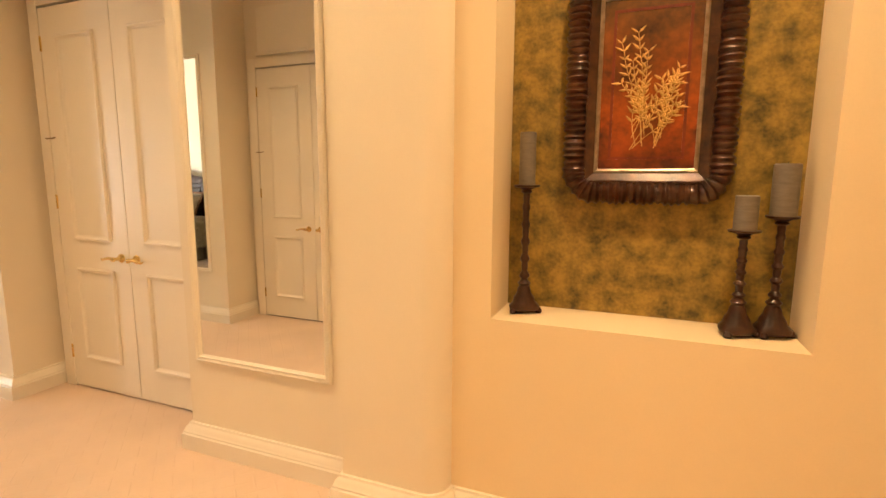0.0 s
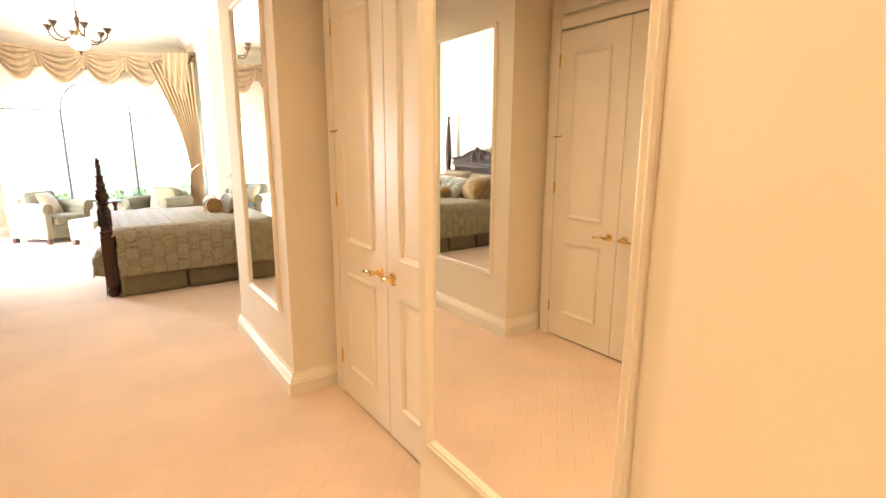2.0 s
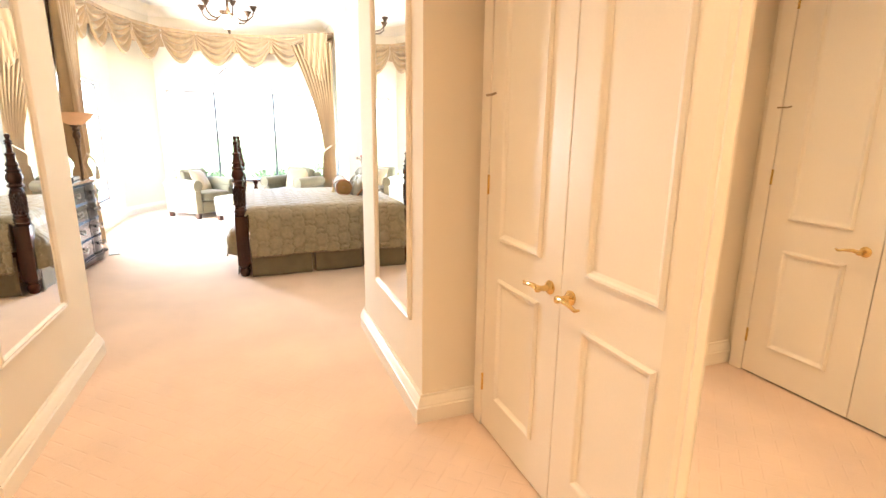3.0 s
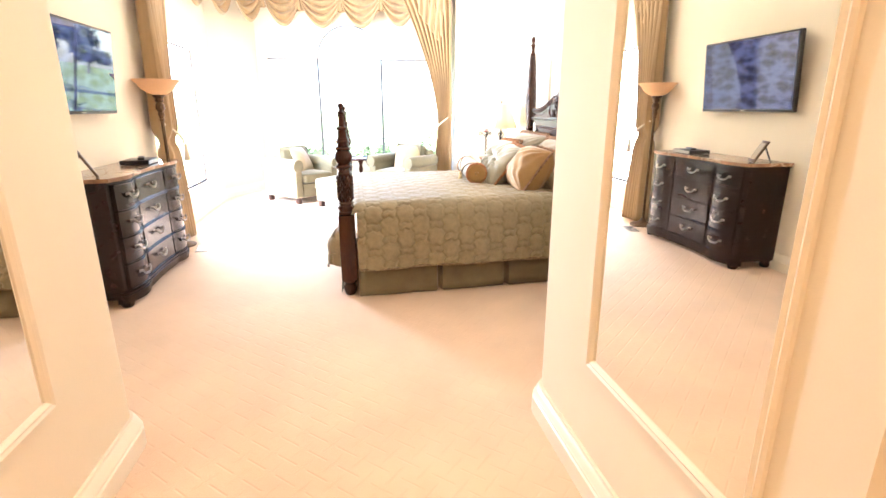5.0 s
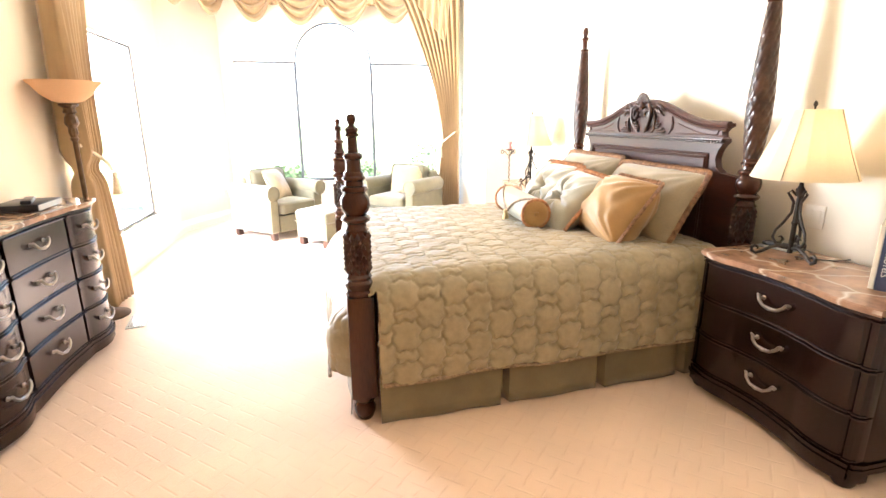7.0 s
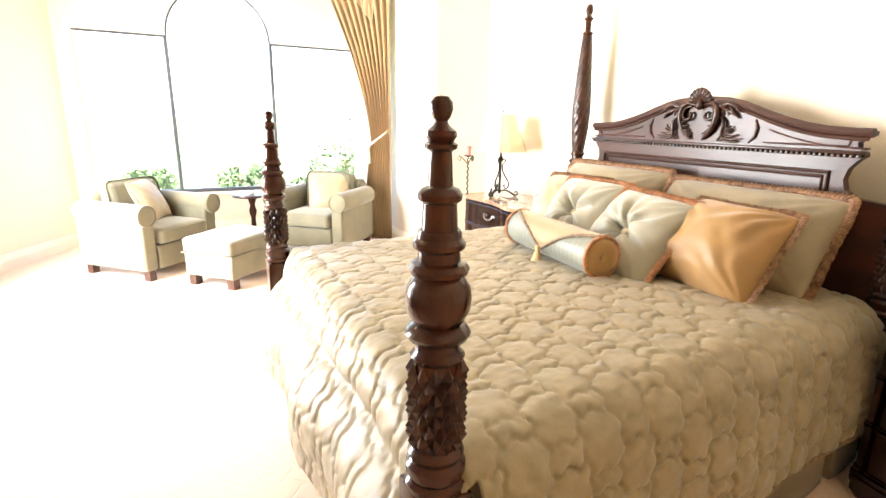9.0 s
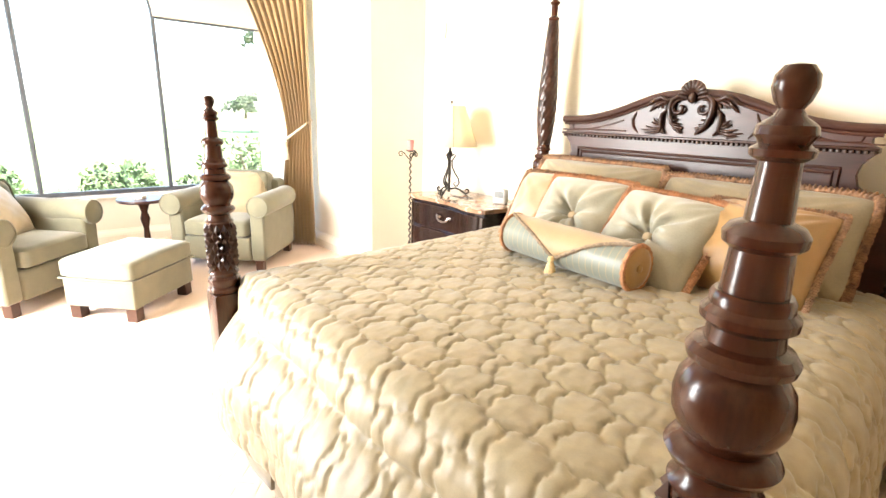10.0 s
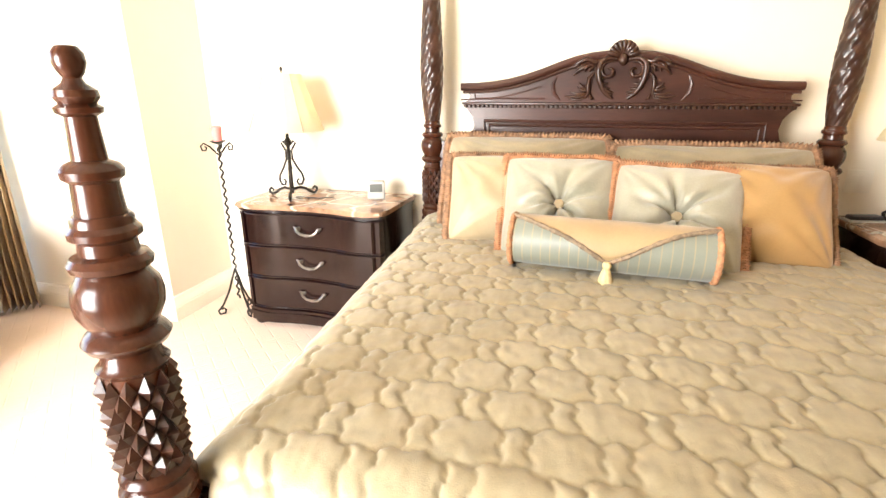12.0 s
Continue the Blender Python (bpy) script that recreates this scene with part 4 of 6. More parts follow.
def rim(w, h, pinch, r, lump, n=160, freq=60):
    """A closed trim round a pillow's edge."""
    pts, rs = [], []
    for k in range(n):
        t = 4 * k / n
        side, f = int(t), 2 * (t - int(t)) - 1
        u, v = ((f, -1), (1, f), (-f, 1), (-1, -f))[side]
        x, y = outline(u, v, w, h, pinch)
        pts.append((x, y, lump * math.sin(k * 2.39)))
        rs.append(r * (1 + 0.28 * math.sin(k * math.pi * 2 / n * freq)))
    return Mesh().tube(pts, rs, 7, closed=True)


def ruche(w, h, pinch, wide, seed=0, n=1100, waves=184):
    """A gathered ribbon standing out from a pillow's edge."""
    rng = random.Random(seed)
    jag = [rng.uniform(0.92, 1.06) for _ in range(waves + 1)]

    def fn(u, v):
        t = 4 * (u % 1.0)
        side, f = int(t) % 4, 2 * (t - int(t)) - 1
        a, b = ((f, -1), (1, f), (-f, 1), (-1, -f))[side]
        x, y = outline(a, b, w, h, pinch)
        c = (abs(f) ** 6) * 0.7
        ox, oy = ((0, -1), (1, 0), (0, 1), (-1, 0))[side]
        tx, ty = (math.copysign(c, f) * (1, 0, -1, 0)[side], math.copysign(c, f) * (0, 1, 0, -1)[side])
        k = jag[int(u * waves) % waves]
        s = math.sin(2 * math.pi * waves * u)
        reach = wide * v * k * (1 + 0.06 * s)
        fat = 0.42 * wide * math.sin(math.pi * min(1, v * 1.1) ** 0.8)
        return (x + (ox + tx) * reach, y + (oy + ty) * reach, 0.17 * k * wide * s * (0.35 + v) + fat)

    m = Mesh().grid(fn, n, 5, True)
    return m


def stripe_mat(name, c1, c2, axis, scale, width):
    m = mat(name, c1, 0.45, var=0.08, scale=8, grain=140, bump=0.12, sheen=0.3)
    nt, make, link, b = tune(m)
    old = b.inputs["Base Color"].links[0].from_socket
    tc, sep = make("ShaderNodeTexCoord"), make("ShaderNodeSeparateXYZ")
    link(tc.outputs["Object"], sep.inputs[0])
    mul, fr, gt, mx = make("ShaderNodeMath"), make("ShaderNodeMath"), make("ShaderNodeMath"), make("ShaderNodeMix")
    mul.operation, fr.operation, gt.operation, mx.data_type = "MULTIPLY", "FRACT", "LESS_THAN", "RGBA"
    mul.inputs[1].default_value = scale
    gt.inputs[1].default_value = width
    link(sep.outputs[axis], mul.inputs[0])
    link(mul.outputs[0], fr.inputs[0])
    link(fr.outputs[0], gt.inputs[0])
    link(gt.outputs[0], mx.inputs[0])
    link(old, mx.inputs[6])
    mx.inputs[7].default_value = (*c2, 1)
    link(mx.outputs[2], b.inputs["Base Color"])
    return m


SHOTSILK = mat("shot_blue_gold_silk", (0.305, 0.283, 0.205), 0.42, var=0.16, scale=5, grain=140, bump=0.12, sheen=0.5)
BLUESTRIPE = stripe_mat("duck_egg_stripe", (0.196, 0.206, 0.163), (0.285, 0.245, 0.155), 0, 30.0, 0.14)


def cushion(name, label, m, w, h, d, material, trim, tuft=0.0, seed=1, trim_r=0.012, pinch=0.04, group="pillows on the bed", wrinkle=0.006):
    t = thing(name, label, "pillow", m, group)
    part("cover", pillow_mesh(w, h, d, tuft, pinch, seed, wrinkle=wrinkle), material, t, smooth=180)
    q = part("trim", ruche(w, h, pinch, trim_r * 2.3, seed), trim, t, smooth=180)
    sol = q.modifiers.new("thickness", "SOLIDIFY")
    sol.thickness = 0.004
    part("cord", rim(w, h, pinch, 0.0055, 0.001, freq=70), trim, t)
    if tuft:
        part("button", Mesh().lathe([(0.0, -0.012), (0.019, -0.008), (0.022, 0.0), (0.017, 0.008), (0.0, 0.011)], 18), CREAMSILK, t, "cloth-covered button", at=pose(0, 0, d / 2 - tuft + 0.004))
    return t


cushion("pillow_sham", "long sage satin pillow sham with russet cord edge", pose(-7.43, 3.45, 0.925, 62, 0, 1), 0.80, 0.48, 0.26, SHAM, BROWNTRIM, seed=2, trim_r=0.014, wrinkle=0.014)
cushion("pillow_sham", "long sage satin pillow sham with russet cord edge", pose(-6.585, 3.43, 0.905, 60, 0, 0), 0.87, 0.48, 0.26, SHAM, BROWNTRIM, seed=3, trim_r=0.014, wrinkle=0.014)
_g1 = cushion("throw_pillow", "cream-gold silk throw pillow with ruffled edge", pose(-7.52, 3.235, 0.885, 54, 0, 8), 0.46, 0.44, 0.27, CREAMSILK, BROWNTRIM, seed=4, trim_r=0.013, pinch=0.05, wrinkle=0.016)
_g2 = cushion("throw_pillow", "plump gold silk throw pillow with tasselled corners", pose(-6.455, 3.175, 0.875, 54, 0, -5), 0.50, 0.45, 0.35, GOLD, BROWNTRIM, seed=5, trim_r=0.011, pinch=0.06, wrinkle=0.024)
for _s in (-1, 1):
    part("corner_tassel", Mesh().tube([(_s * 0.25, -0.22, 0.01), (_s * 0.275, -0.245, 0.0), (_s * 0.30, -0.285, -0.015)], [0.010, 0.022, 0.028], 10), TASSEL, _g2, "gold thread tassel")
cushion("tufted_pillow", "pale blue-green silk tufted pillow with russet ruched edge and button", pose(-7.245, 3.10, 0.885, 54, 0, 2), 0.475, 0.475, 0.23, SHOTSILK, FRINGE, 0.075, 6, 0.012, wrinkle=0.010)
cushion("tufted_pillow", "pale blue-green silk tufted pillow with russet ruched edge and button", pose(-6.800, 3.025, 0.872, 51, 2, -6), 0.485, 0.485, 0.23, SHOTSILK, FRINGE, 0.075, 7, 0.013, wrinkle=0.010)

bol = thing("bolster", "round neck bolster in striped blue silk with gold flap and tassel", "bolster", pose(-7.055, 2.79, 0.822, 0, 0, -5), "pillows on the bed")
_r, _hl = 0.090, 0.345
part("roll", Mesh().lathe([(0.0, -_hl - 0.004), (0.03, -_hl - 0.010), (0.075, -_hl - 0.008), (_r - 0.004, -_hl), (_r, -_hl + 0.015), (_r + 0.002, 0), (_r, _hl - 0.015), (_r - 0.004, _hl), (0.075, _hl + 0.008), (0.03, _hl + 0.010), (0.0, _hl + 0.004)], 40, wob=lambda a, z: 1 + 0.006 * math.sin(9 * a + 20 * z)).turn(pose(0, 0, 0, 0, 90, 0)), BLUESTRIPE, bol, smooth=60)


def flap(u, v):
    x = -_hl + 2 * _hl * u
    low = 0.15 + 1.75 * (1 - abs(2 * u - 1)) ** 1.1 + 0.05 * math.sin(14 * u)
    a = radians(150) - v * (radians(60) + low)
    return (x, -(_r + 0.006) * -math.cos(a), (_r + 0.006) * math.sin(a))


_m = Mesh().grid(flap, 41, 13)
_m.v = [(x, -y, z) for x, y, z in _m.v]
_p = part("flap", _m, FLAPSILK, bol, "plain gold silk flap", smooth=180)
_sol = _p.modifiers.new("thickness", "SOLIDIFY")
_sol.thickness = 0.004
_pts = [flap(k / 40, 1.0) for k in range(41)]
part("cord", Mesh().tube([(x, -y, z) for x, y, z in _pts], [0.0085 * (1 + 0.2 * math.sin(k * 2.2)) for k in range(41)], 7), CORD, bol, "twisted cord along the flap")
for _s in (-1, 1):
    part("end_cord", Mesh().tube([(_s * _hl, _r * math.cos(2 * math.pi * k / 72), _r * math.sin(2 * math.pi * k / 72)) for k in range(72)], [0.0105 * (1 + 0.16 * math.sin(2 * math.pi * k / 3)) for k in range(72)], 8, closed=True), FRINGE, bol, "russet ruched edging")
    part("end_cap", Mesh().lathe([(0.0, 0.006), (0.020, 0.012), (0.055, 0.016), (0.080, 0.011), (0.087, 0.0), (0.086, -0.004)], 48, wob=lambda a, z: 1 + 0.018 * math.sin(16 * a)).turn(pose(_s * _hl, 0, 0, 0, _s * 90, 0)), GOLD, bol, "gathered gold silk end", smooth=70)
    part("end_button", Mesh().lathe([(0.0, 0.012), (0.014, 0.008), (0.016, 0.0), (0.0, -0.002)], 14).turn(pose(_s * (_hl + 0.010), 0, 0, 0, _s * 90, 0)), GOLD, bol)
_tp = Vector((0.0, -_pts[20][1], _pts[20][2]))
_m = Mesh().lathe([(0.0, 0.012), (0.012, 0.008), (0.016, -0.004), (0.012, -0.016), (0.015, -0.022), (0.026, -0.060), (0.030, -0.088), (0.0, -0.090)], 22, wob=lambda a, z: 1 + (0.08 * math.sin(11 * a) if z < -0.02 else 0))
part("tassel", _m, TASSEL, bol, "pale gold thread tassel", at=Matrix.Translation(_tp + Vector((0, -0.016, 0.0))))

# ---- chests of drawers ----


def bail_handle(parent, x, y, z, s=1.0):
    h = part("handle", Mesh().lathe([(0.0, -0.006), (0.011, -0.005), (0.012, 0.0), (0.006, 0.006), (0.005, 0.016), (0.0, 0.018)], 12, (0, 0, 0)).turn(pose(-0.045 * s, 0, 0, 90)), PEWTER, parent, "cast pewter bail handle", at=pose(x, y, z))
    m = Mesh().lathe([(0.0, -0.006), (0.011, -0.005), (0.012, 0.0), (0.006, 0.006), (0.005, 0.016), (0.0, 0.018)], 12, (0, 0, 0)).turn(pose(0.045 * s, 0, 0, 90))
    m.tube([(-0.062 * s, -0.012, 0.012), (-0.050 * s, -0.020, 0.010), (-0.044 * s, -0.026, -0.006), (-0.026 * s, -0.030, -0.024), (0, -0.031, -0.029), (0.026 * s, -0.030, -0.024), (0.044 * s, -0.026, -0.006), (0.050 * s, -0.020, 0.010), (0.062 * s, -0.012, 0.012)],
           [0.004, 0.008, 0.008, 0.007, 0.009, 0.007, 0.008, 0.008, 0.004], 8)
    part("bail", m, PEWTER, h)


def bay_plan(w, bays, bulge):
    """Front outline in plan: (x, y) with y < 0 in front, canted ends and bowed bays."""
    pts = [(-w / 2, 0.055), (-w / 2 + 0.012, 0.020), (-w / 2 + 0.045, 0.008)]
    for x0, x1, amp in bays:
        n = 12
        for k in range(n + 1):
            f = k / n
            pts.append((x0 + (x1 - x0) * f, 0.0 - amp * bulge * math.sin(math.pi * f)))
    pts += [(w / 2 - 0.045, 0.008), (w / 2 - 0.012, 0.020), (w / 2, 0.055)]
    return pts


def strip(pts, x0, x1):
    """The stretch of a plan outline between two x."""
    out = []
    for (ax, ay), (bx, by) in zip(pts, pts[1:]):
        for lim in (x0, x1):
            if ax < lim < bx:
                out.append((lim, ay + (by - ay) * (lim - ax) / (bx - ax)))
        if x0 <= bx <= x1:
            out.append((bx, by))
        if x0 <= ax <= x1:
            out.append((ax, ay))
    return sorted(set(out))


def chest(name, label, m, w, depth, h, bays, rows, columns, top_mat, wood, bulge, handles, top_label, group=""):
    t = thing(name, label, "dresser" if rows > 3 else "nightstand", m, group)
    plan = bay_plan(w, bays, bulge)
    ztop = h - 0.028
    inner = [(x * 0.985, y + 0.020) for x, y in plan] + [(w / 2 * 0.985, depth), (-w / 2 * 0.985, depth)]
    part("carcass", Mesh().prism(inner, 0.085, ztop), wood, t, smooth=30)
    # plinth with ogee bracket feet
    part("base_moulding", Mesh().prism([(x * 1.012, y - 0.012) for x, y in plan] + [(w / 2 * 1.012, depth), (-w / 2 * 1.012, depth)], 0.075, 0.098).prism([(x * 1.005, y - 0.005) for x, y in plan] + [(w / 2 * 1.005, depth), (-w / 2 * 1.005, depth)], 0.099, 0.118), wood, t, smooth=30)
    apron = [(x, y - 0.004) for x, y in plan] + [(x, y + 0.03) for x, y in reversed(plan)]
    part("apron", Mesh().prism(apron, 0.035, 0.075), wood, t, smooth=30)
    for sx in (-1, 1):
        for y in (0.015, depth - 0.07):
            part("foot", Mesh().lathe([(0.034, 0.0), (0.042, 0.012), (0.044, 0.03), (0.036, 0.05), (0.046, 0.074)], 16, (sx * (w / 2 - 0.055), y + 0.03, 0)), wood, t)
    z0, z1 = 0.125, ztop - 0.02
    dz = (z1 - z0) / rows
    for r in range(rows):
        a, b = z0 + r * dz + 0.004, z0 + (r + 1) * dz - 0.004
        for c0, c1, hx in columns:
            s = strip(plan, c0, c1)
            front = s + [(x, y + 0.032) for x, y in reversed(s)]
            d = part("drawer", Mesh().prism(front, a, b), wood, t, smooth=30)
            lip = [(x, y - 0.004) for x, y in s]
            for z in (a + 0.004, b - 0.004):
                part("cock_bead", Mesh().tube([(x, y, z) for x, y in lip], 0.004, 6), wood, d)
            if handles and hx is not None:
                yy = min(y for x, y in strip(plan, hx - 0.03, hx + 0.03))
                bail_handle(d, hx, yy - 0.002, (a + b) / 2 + 0.014, 1.4)
    over = [(x * 1.028, y - 0.022) for x, y in plan] + [(w / 2 * 1.028, depth + 0.005), (-w / 2 * 1.028, depth + 0.005)]
    mid = [(x * 1.018, y - 0.014) for x, y in plan] + [(w / 2 * 1.018, depth), (-w / 2 * 1.018, depth)]
    part("top_moulding", Mesh().prism([(x * 1.008, y - 0.006) for x, y in plan] + [(w / 2 * 1.008, depth), (-w / 2 * 1.008, depth)], ztop - 0.014, ztop), wood, t, smooth=30)
    part("top_underside", Mesh().prism(mid, ztop, ztop + 0.010), top_mat, t, smooth=30)
    slab = part("top", Mesh().prism(over, ztop + 0.0101, h - 0.004), top_mat, t, top_label, smooth=30)
    part("top_surface", Mesh().prism([(x * 1.022, y - 0.017) for x, y in plan] + [(w / 2 * 1.022, depth + 0.002), (-w / 2 * 1.022, depth + 0.002)], h - 0.0039, h), top_mat, slab, smooth=30)
    return t


def vein_marble():
    m = MARBLE
    nt, make, link, b = tune(m)
    old = b.inputs["Base Color"].links[0].from_socket
    tc, nz, vo, rp, mx = make("ShaderNodeTexCoord"), make("ShaderNodeTexNoise"), make("ShaderNodeTexVoronoi"), make("ShaderNodeValToRGB"), make("ShaderNodeMix")
    mx.data_type, vo.feature = "RGBA", "DISTANCE_TO_EDGE"
    nz.inputs["Scale"].default_value = 3
    vm = make("ShaderNodeVectorMath")
    vm.operation = "MULTIPLY_ADD"
    link(nz.outputs["Color"], vm.inputs[0])
    vm.inputs[1].default_value = (0.35, 0.35, 0.35)
    link(tc.outputs["Object"], nz.inputs["Vector"])
    link(tc.outputs["Object"], vm.inputs[2])
    link(vm.outputs[0], vo.inputs["Vector"])
    vo.inputs["Scale"].default_value = 3.2
    rp.color_ramp.elements[0].position, rp.color_ramp.elements[0].color = 0.0, (1, 1, 1, 1)
    rp.color_ramp.elements[1].position, rp.color_ramp.elements[1].color = 0.035, (0, 0, 0, 1)
    link(vo.outputs["Distance"], rp.inputs[0])
    link(rp.outputs[0], mx.inputs[0])
    link(old, mx.inputs[6])
    mx.inputs[7].default_value = (0.62, 0.50, 0.38, 1)
    link(mx.outputs[2], b.inputs["Base Color"])


vein_marble()

_bays = [(-0.43, -0.17, 1.0), (-0.155, 0.155, -0.55), (0.17, 0.43, 1.0)]
_ns = chest("nightstand", "dark wood three-drawer nightstand with brown marble top beside the bed", pose(-5.455, 3.352, 0), 0.90, 0.48, 0.756, _bays, 3, [(-0.44, 0.44, 0.0)], MARBLE, MAHOGANY, 0.022, True, "polished brown veined marble", "bedside chests")
tagged(copy_thing(_ns, pose(-8.590, 3.372, 0, 0, 0, -2.5)), "dark wood three-drawer nightstand with brown marble top beside the candle stand")
_bays = [(-0.63, -0.33, 1.0), (-0.27, 0.27, -0.35), (0.33, 0.63, 1.0)]
chest("dresser", "long espresso wood dresser with twelve drawers and stone top", pose(-6.645, 0.012, 0, 0, 0, 180), 1.40, 0.415, 0.945, _bays, 4, [(-0.64, -0.31, -0.48), (-0.28, 0.28, 0.0), (0.31, 0.64, 0.48)], MARBLE, BLACKWOOD, 0.032, True, "polished stone top")

# ---- lamps ----


def shade_mat(name, colour, through, glow=0.0):
    m = bpy.data.materials.new(name)
    m.use_nodes = True
    nt = m.node_tree
    n, link = nt.nodes, nt.links.new
    d, tr, mx, nz, rp = n.new("ShaderNodeBsdfDiffuse"), n.new("ShaderNodeBsdfTranslucent"), n.new("ShaderNodeMixShader"), n.new("ShaderNodeTexNoise"), n.new("ShaderNodeValToRGB")
    nz.inputs["Scale"].default_value = 30
    rp.color_ramp.elements[0].color = (*[c * 0.92 for c in colour], 1)
    rp.color_ramp.elements[1].color = (*colour, 1)
    link(nz.outputs["Fac"], rp.inputs[0])
    for s in (d, tr):
        link(rp.outputs[0], s.inputs["Color"])
    mx.inputs[0].default_value = through
    link(d.outputs[0], mx.inputs[1])
    link(tr.outputs[0], mx.inputs[2])
    link(mx.outputs[0], n["Material Output"].inputs["Surface"])
    return m


SHADE = shade_mat("parchment_shade", (0.86, 0.78, 0.62), 0.5)
AMBER = shade_mat("amber_glass", (0.80, 0.56, 0.34), 0.35)


def table_lamp(m, group):
    t = thing("table_lamp", "black wrought-iron scroll table lamp with lit parchment shade", "lamp", m, group)
    part("stem", Mesh().lathe([(0.0, 0.02), (0.012, 0.022), (0.011, 0.16), (0.016, 0.17), (0.011, 0.18), (0.010, 0.30), (0.018, 0.31), (0.020, 0.33), (0.010, 0.345), (0.007, 0.40), (0.0, 0.41)], 12), IRON, t)
    for k in range(3):
        a = radians(90 + 120 * k)
        c, s = math.cos(a), math.sin(a)
        leg = [(0.012, 0.055), (0.05, 0.062), (0.085, 0.050), (0.115, 0.028), (0.140, 0.016), (0.158, 0.026), (0.160, 0.044), (0.146, 0.054), (0.134, 0.046), (0.134, 0.036)]
        part("scroll_leg", Mesh().tube([(r * c, r * s, z - 0.0085) for r, z in leg], [0.008] * 8 + [0.006, 0.004], 8), IRON, t)
        arm = [(0.012, 0.30), (0.034, 0.325), (0.046, 0.312), (0.036, 0.298), (0.018, 0.27), (0.020, 0.22), (0.045, 0.17), (0.072, 0.13), (0.080, 0.095), (0.066, 0.068), (0.044, 0.070), (0.036, 0.088), (0.046, 0.102), (0.056, 0.096)]
        part("scroll", Mesh().tube([(r * c, r * s, z) for r, z in arm], [0.005, 0.006, 0.006, 0.006] + [0.0065] * 8 + [0.005, 0.003], 8), IRON, t)
    sh = part("shade", Mesh().lathe([(0.216, 0.385), (0.211, 0.392), (0.166, 0.510), (0.118, 0.650), (0.105, 0.690), (0.103, 0.692), (0.116, 0.648), (0.164, 0.508), (0.209, 0.392), (0.214, 0.385)], 16), SHADE, t, "lit parchment panel shade", smooth=20)
    ribs = Mesh()
    for k in range(4):
        a = 2 * math.pi * k / 4
        ribs.tube([(r * math.cos(a), r * math.sin(a), z) for r, z in ((0.216, 0.386), (0.166, 0.510), (0.119, 0.650), (0.1055, 0.691))], 0.0018, 5)
    part("rib", ribs, CREAMSILK, sh)
    part("finial", Mesh().lathe([(0.0, 0.690), (0.004, 0.690), (0.004, 0.705), (0.009, 0.712), (0.007, 0.725), (0.0, 0.732)], 10), IRON, t)
    part("harp", Mesh().tube([(0.0, 0, 0.41), (0.045, 0, 0.45), (0.050, 0, 0.58), (0.0, 0, 0.690)], 0.003, 6).tube([(0.0, 0, 0.41), (-0.045, 0, 0.45), (-0.050, 0, 0.58), (0.0, 0, 0.690)], 0.003, 6).tube([(-0.104, 0, 0.688), (0.104, 0, 0.688)], 0.002, 5), IRON, t)
    part("cord", Mesh().tube([(0.02, 0.01, 0.006), (0.10, 0.05, 0.004), (0.16, 0.09, 0.004), (0.19, 0.17, 0.004)], 0.003, 6), PLASTIC, t)
    loc = m.translation
    lamp("table_lamp_bulb", "POINT", Matrix.Translation((loc.x, loc.y, loc.z + 0.52)), 0.40, (1.0, 0.74, 0.45), radius=0.05)
    return t


table_lamp(pose(-5.665, 3.63, 0.756, 0, 0, 20), "bedside lamps")
table_lamp(pose(-8.80, 3.60, 0.756, 0, 0, -35), "bedside lamps")

_t = thing("torchiere_lamp", "bronze torchiere floor lamp with amber glass bowl beside the curtain", "floor lamp", pose(-7.74, -0.20, 0))
part("base", Mesh().lathe([(0.0, 0.0), (0.15, 0.0), (0.152, 0.012), (0.12, 0.024), (0.06, 0.04), (0.03, 0.07), (0.022, 0.09)], 28), BRONZE, _t)
part("pole", Mesh().lathe([(0.016, 0.088), (0.016, 1.28), (0.024, 1.29), (0.026, 1.30), (0.018, 1.31)], 16), BRONZE, _t)
part("leaf_capital", Mesh().lathe([(0.018, 1.31), (0.028, 1.34), (0.022, 1.37), (0.038, 1.40), (0.034, 1.44), (0.022, 1.46), (0.036, 1.47), (0.030, 1.50), (0.05, 1.515), (0.05, 1.53)], 18, wob=lambda a, z: 1 + 0.18 * abs(math.sin(4 * a + z * 20))), BRONZE, _t, "cast leaf ornament")
part("bowl", Mesh().lathe([(0.045, 1.53), (0.09, 1.545), (0.145, 1.585), (0.180, 1.635), (0.212, 1.665), (0.215, 1.672), (0.207, 1.671), (0.174, 1.642), (0.138, 1.594), (0.085, 1.556), (0.0, 1.545)], 40), AMBER, _t, "amber marbled glass bowl")

# ---- television and things on the dresser ----


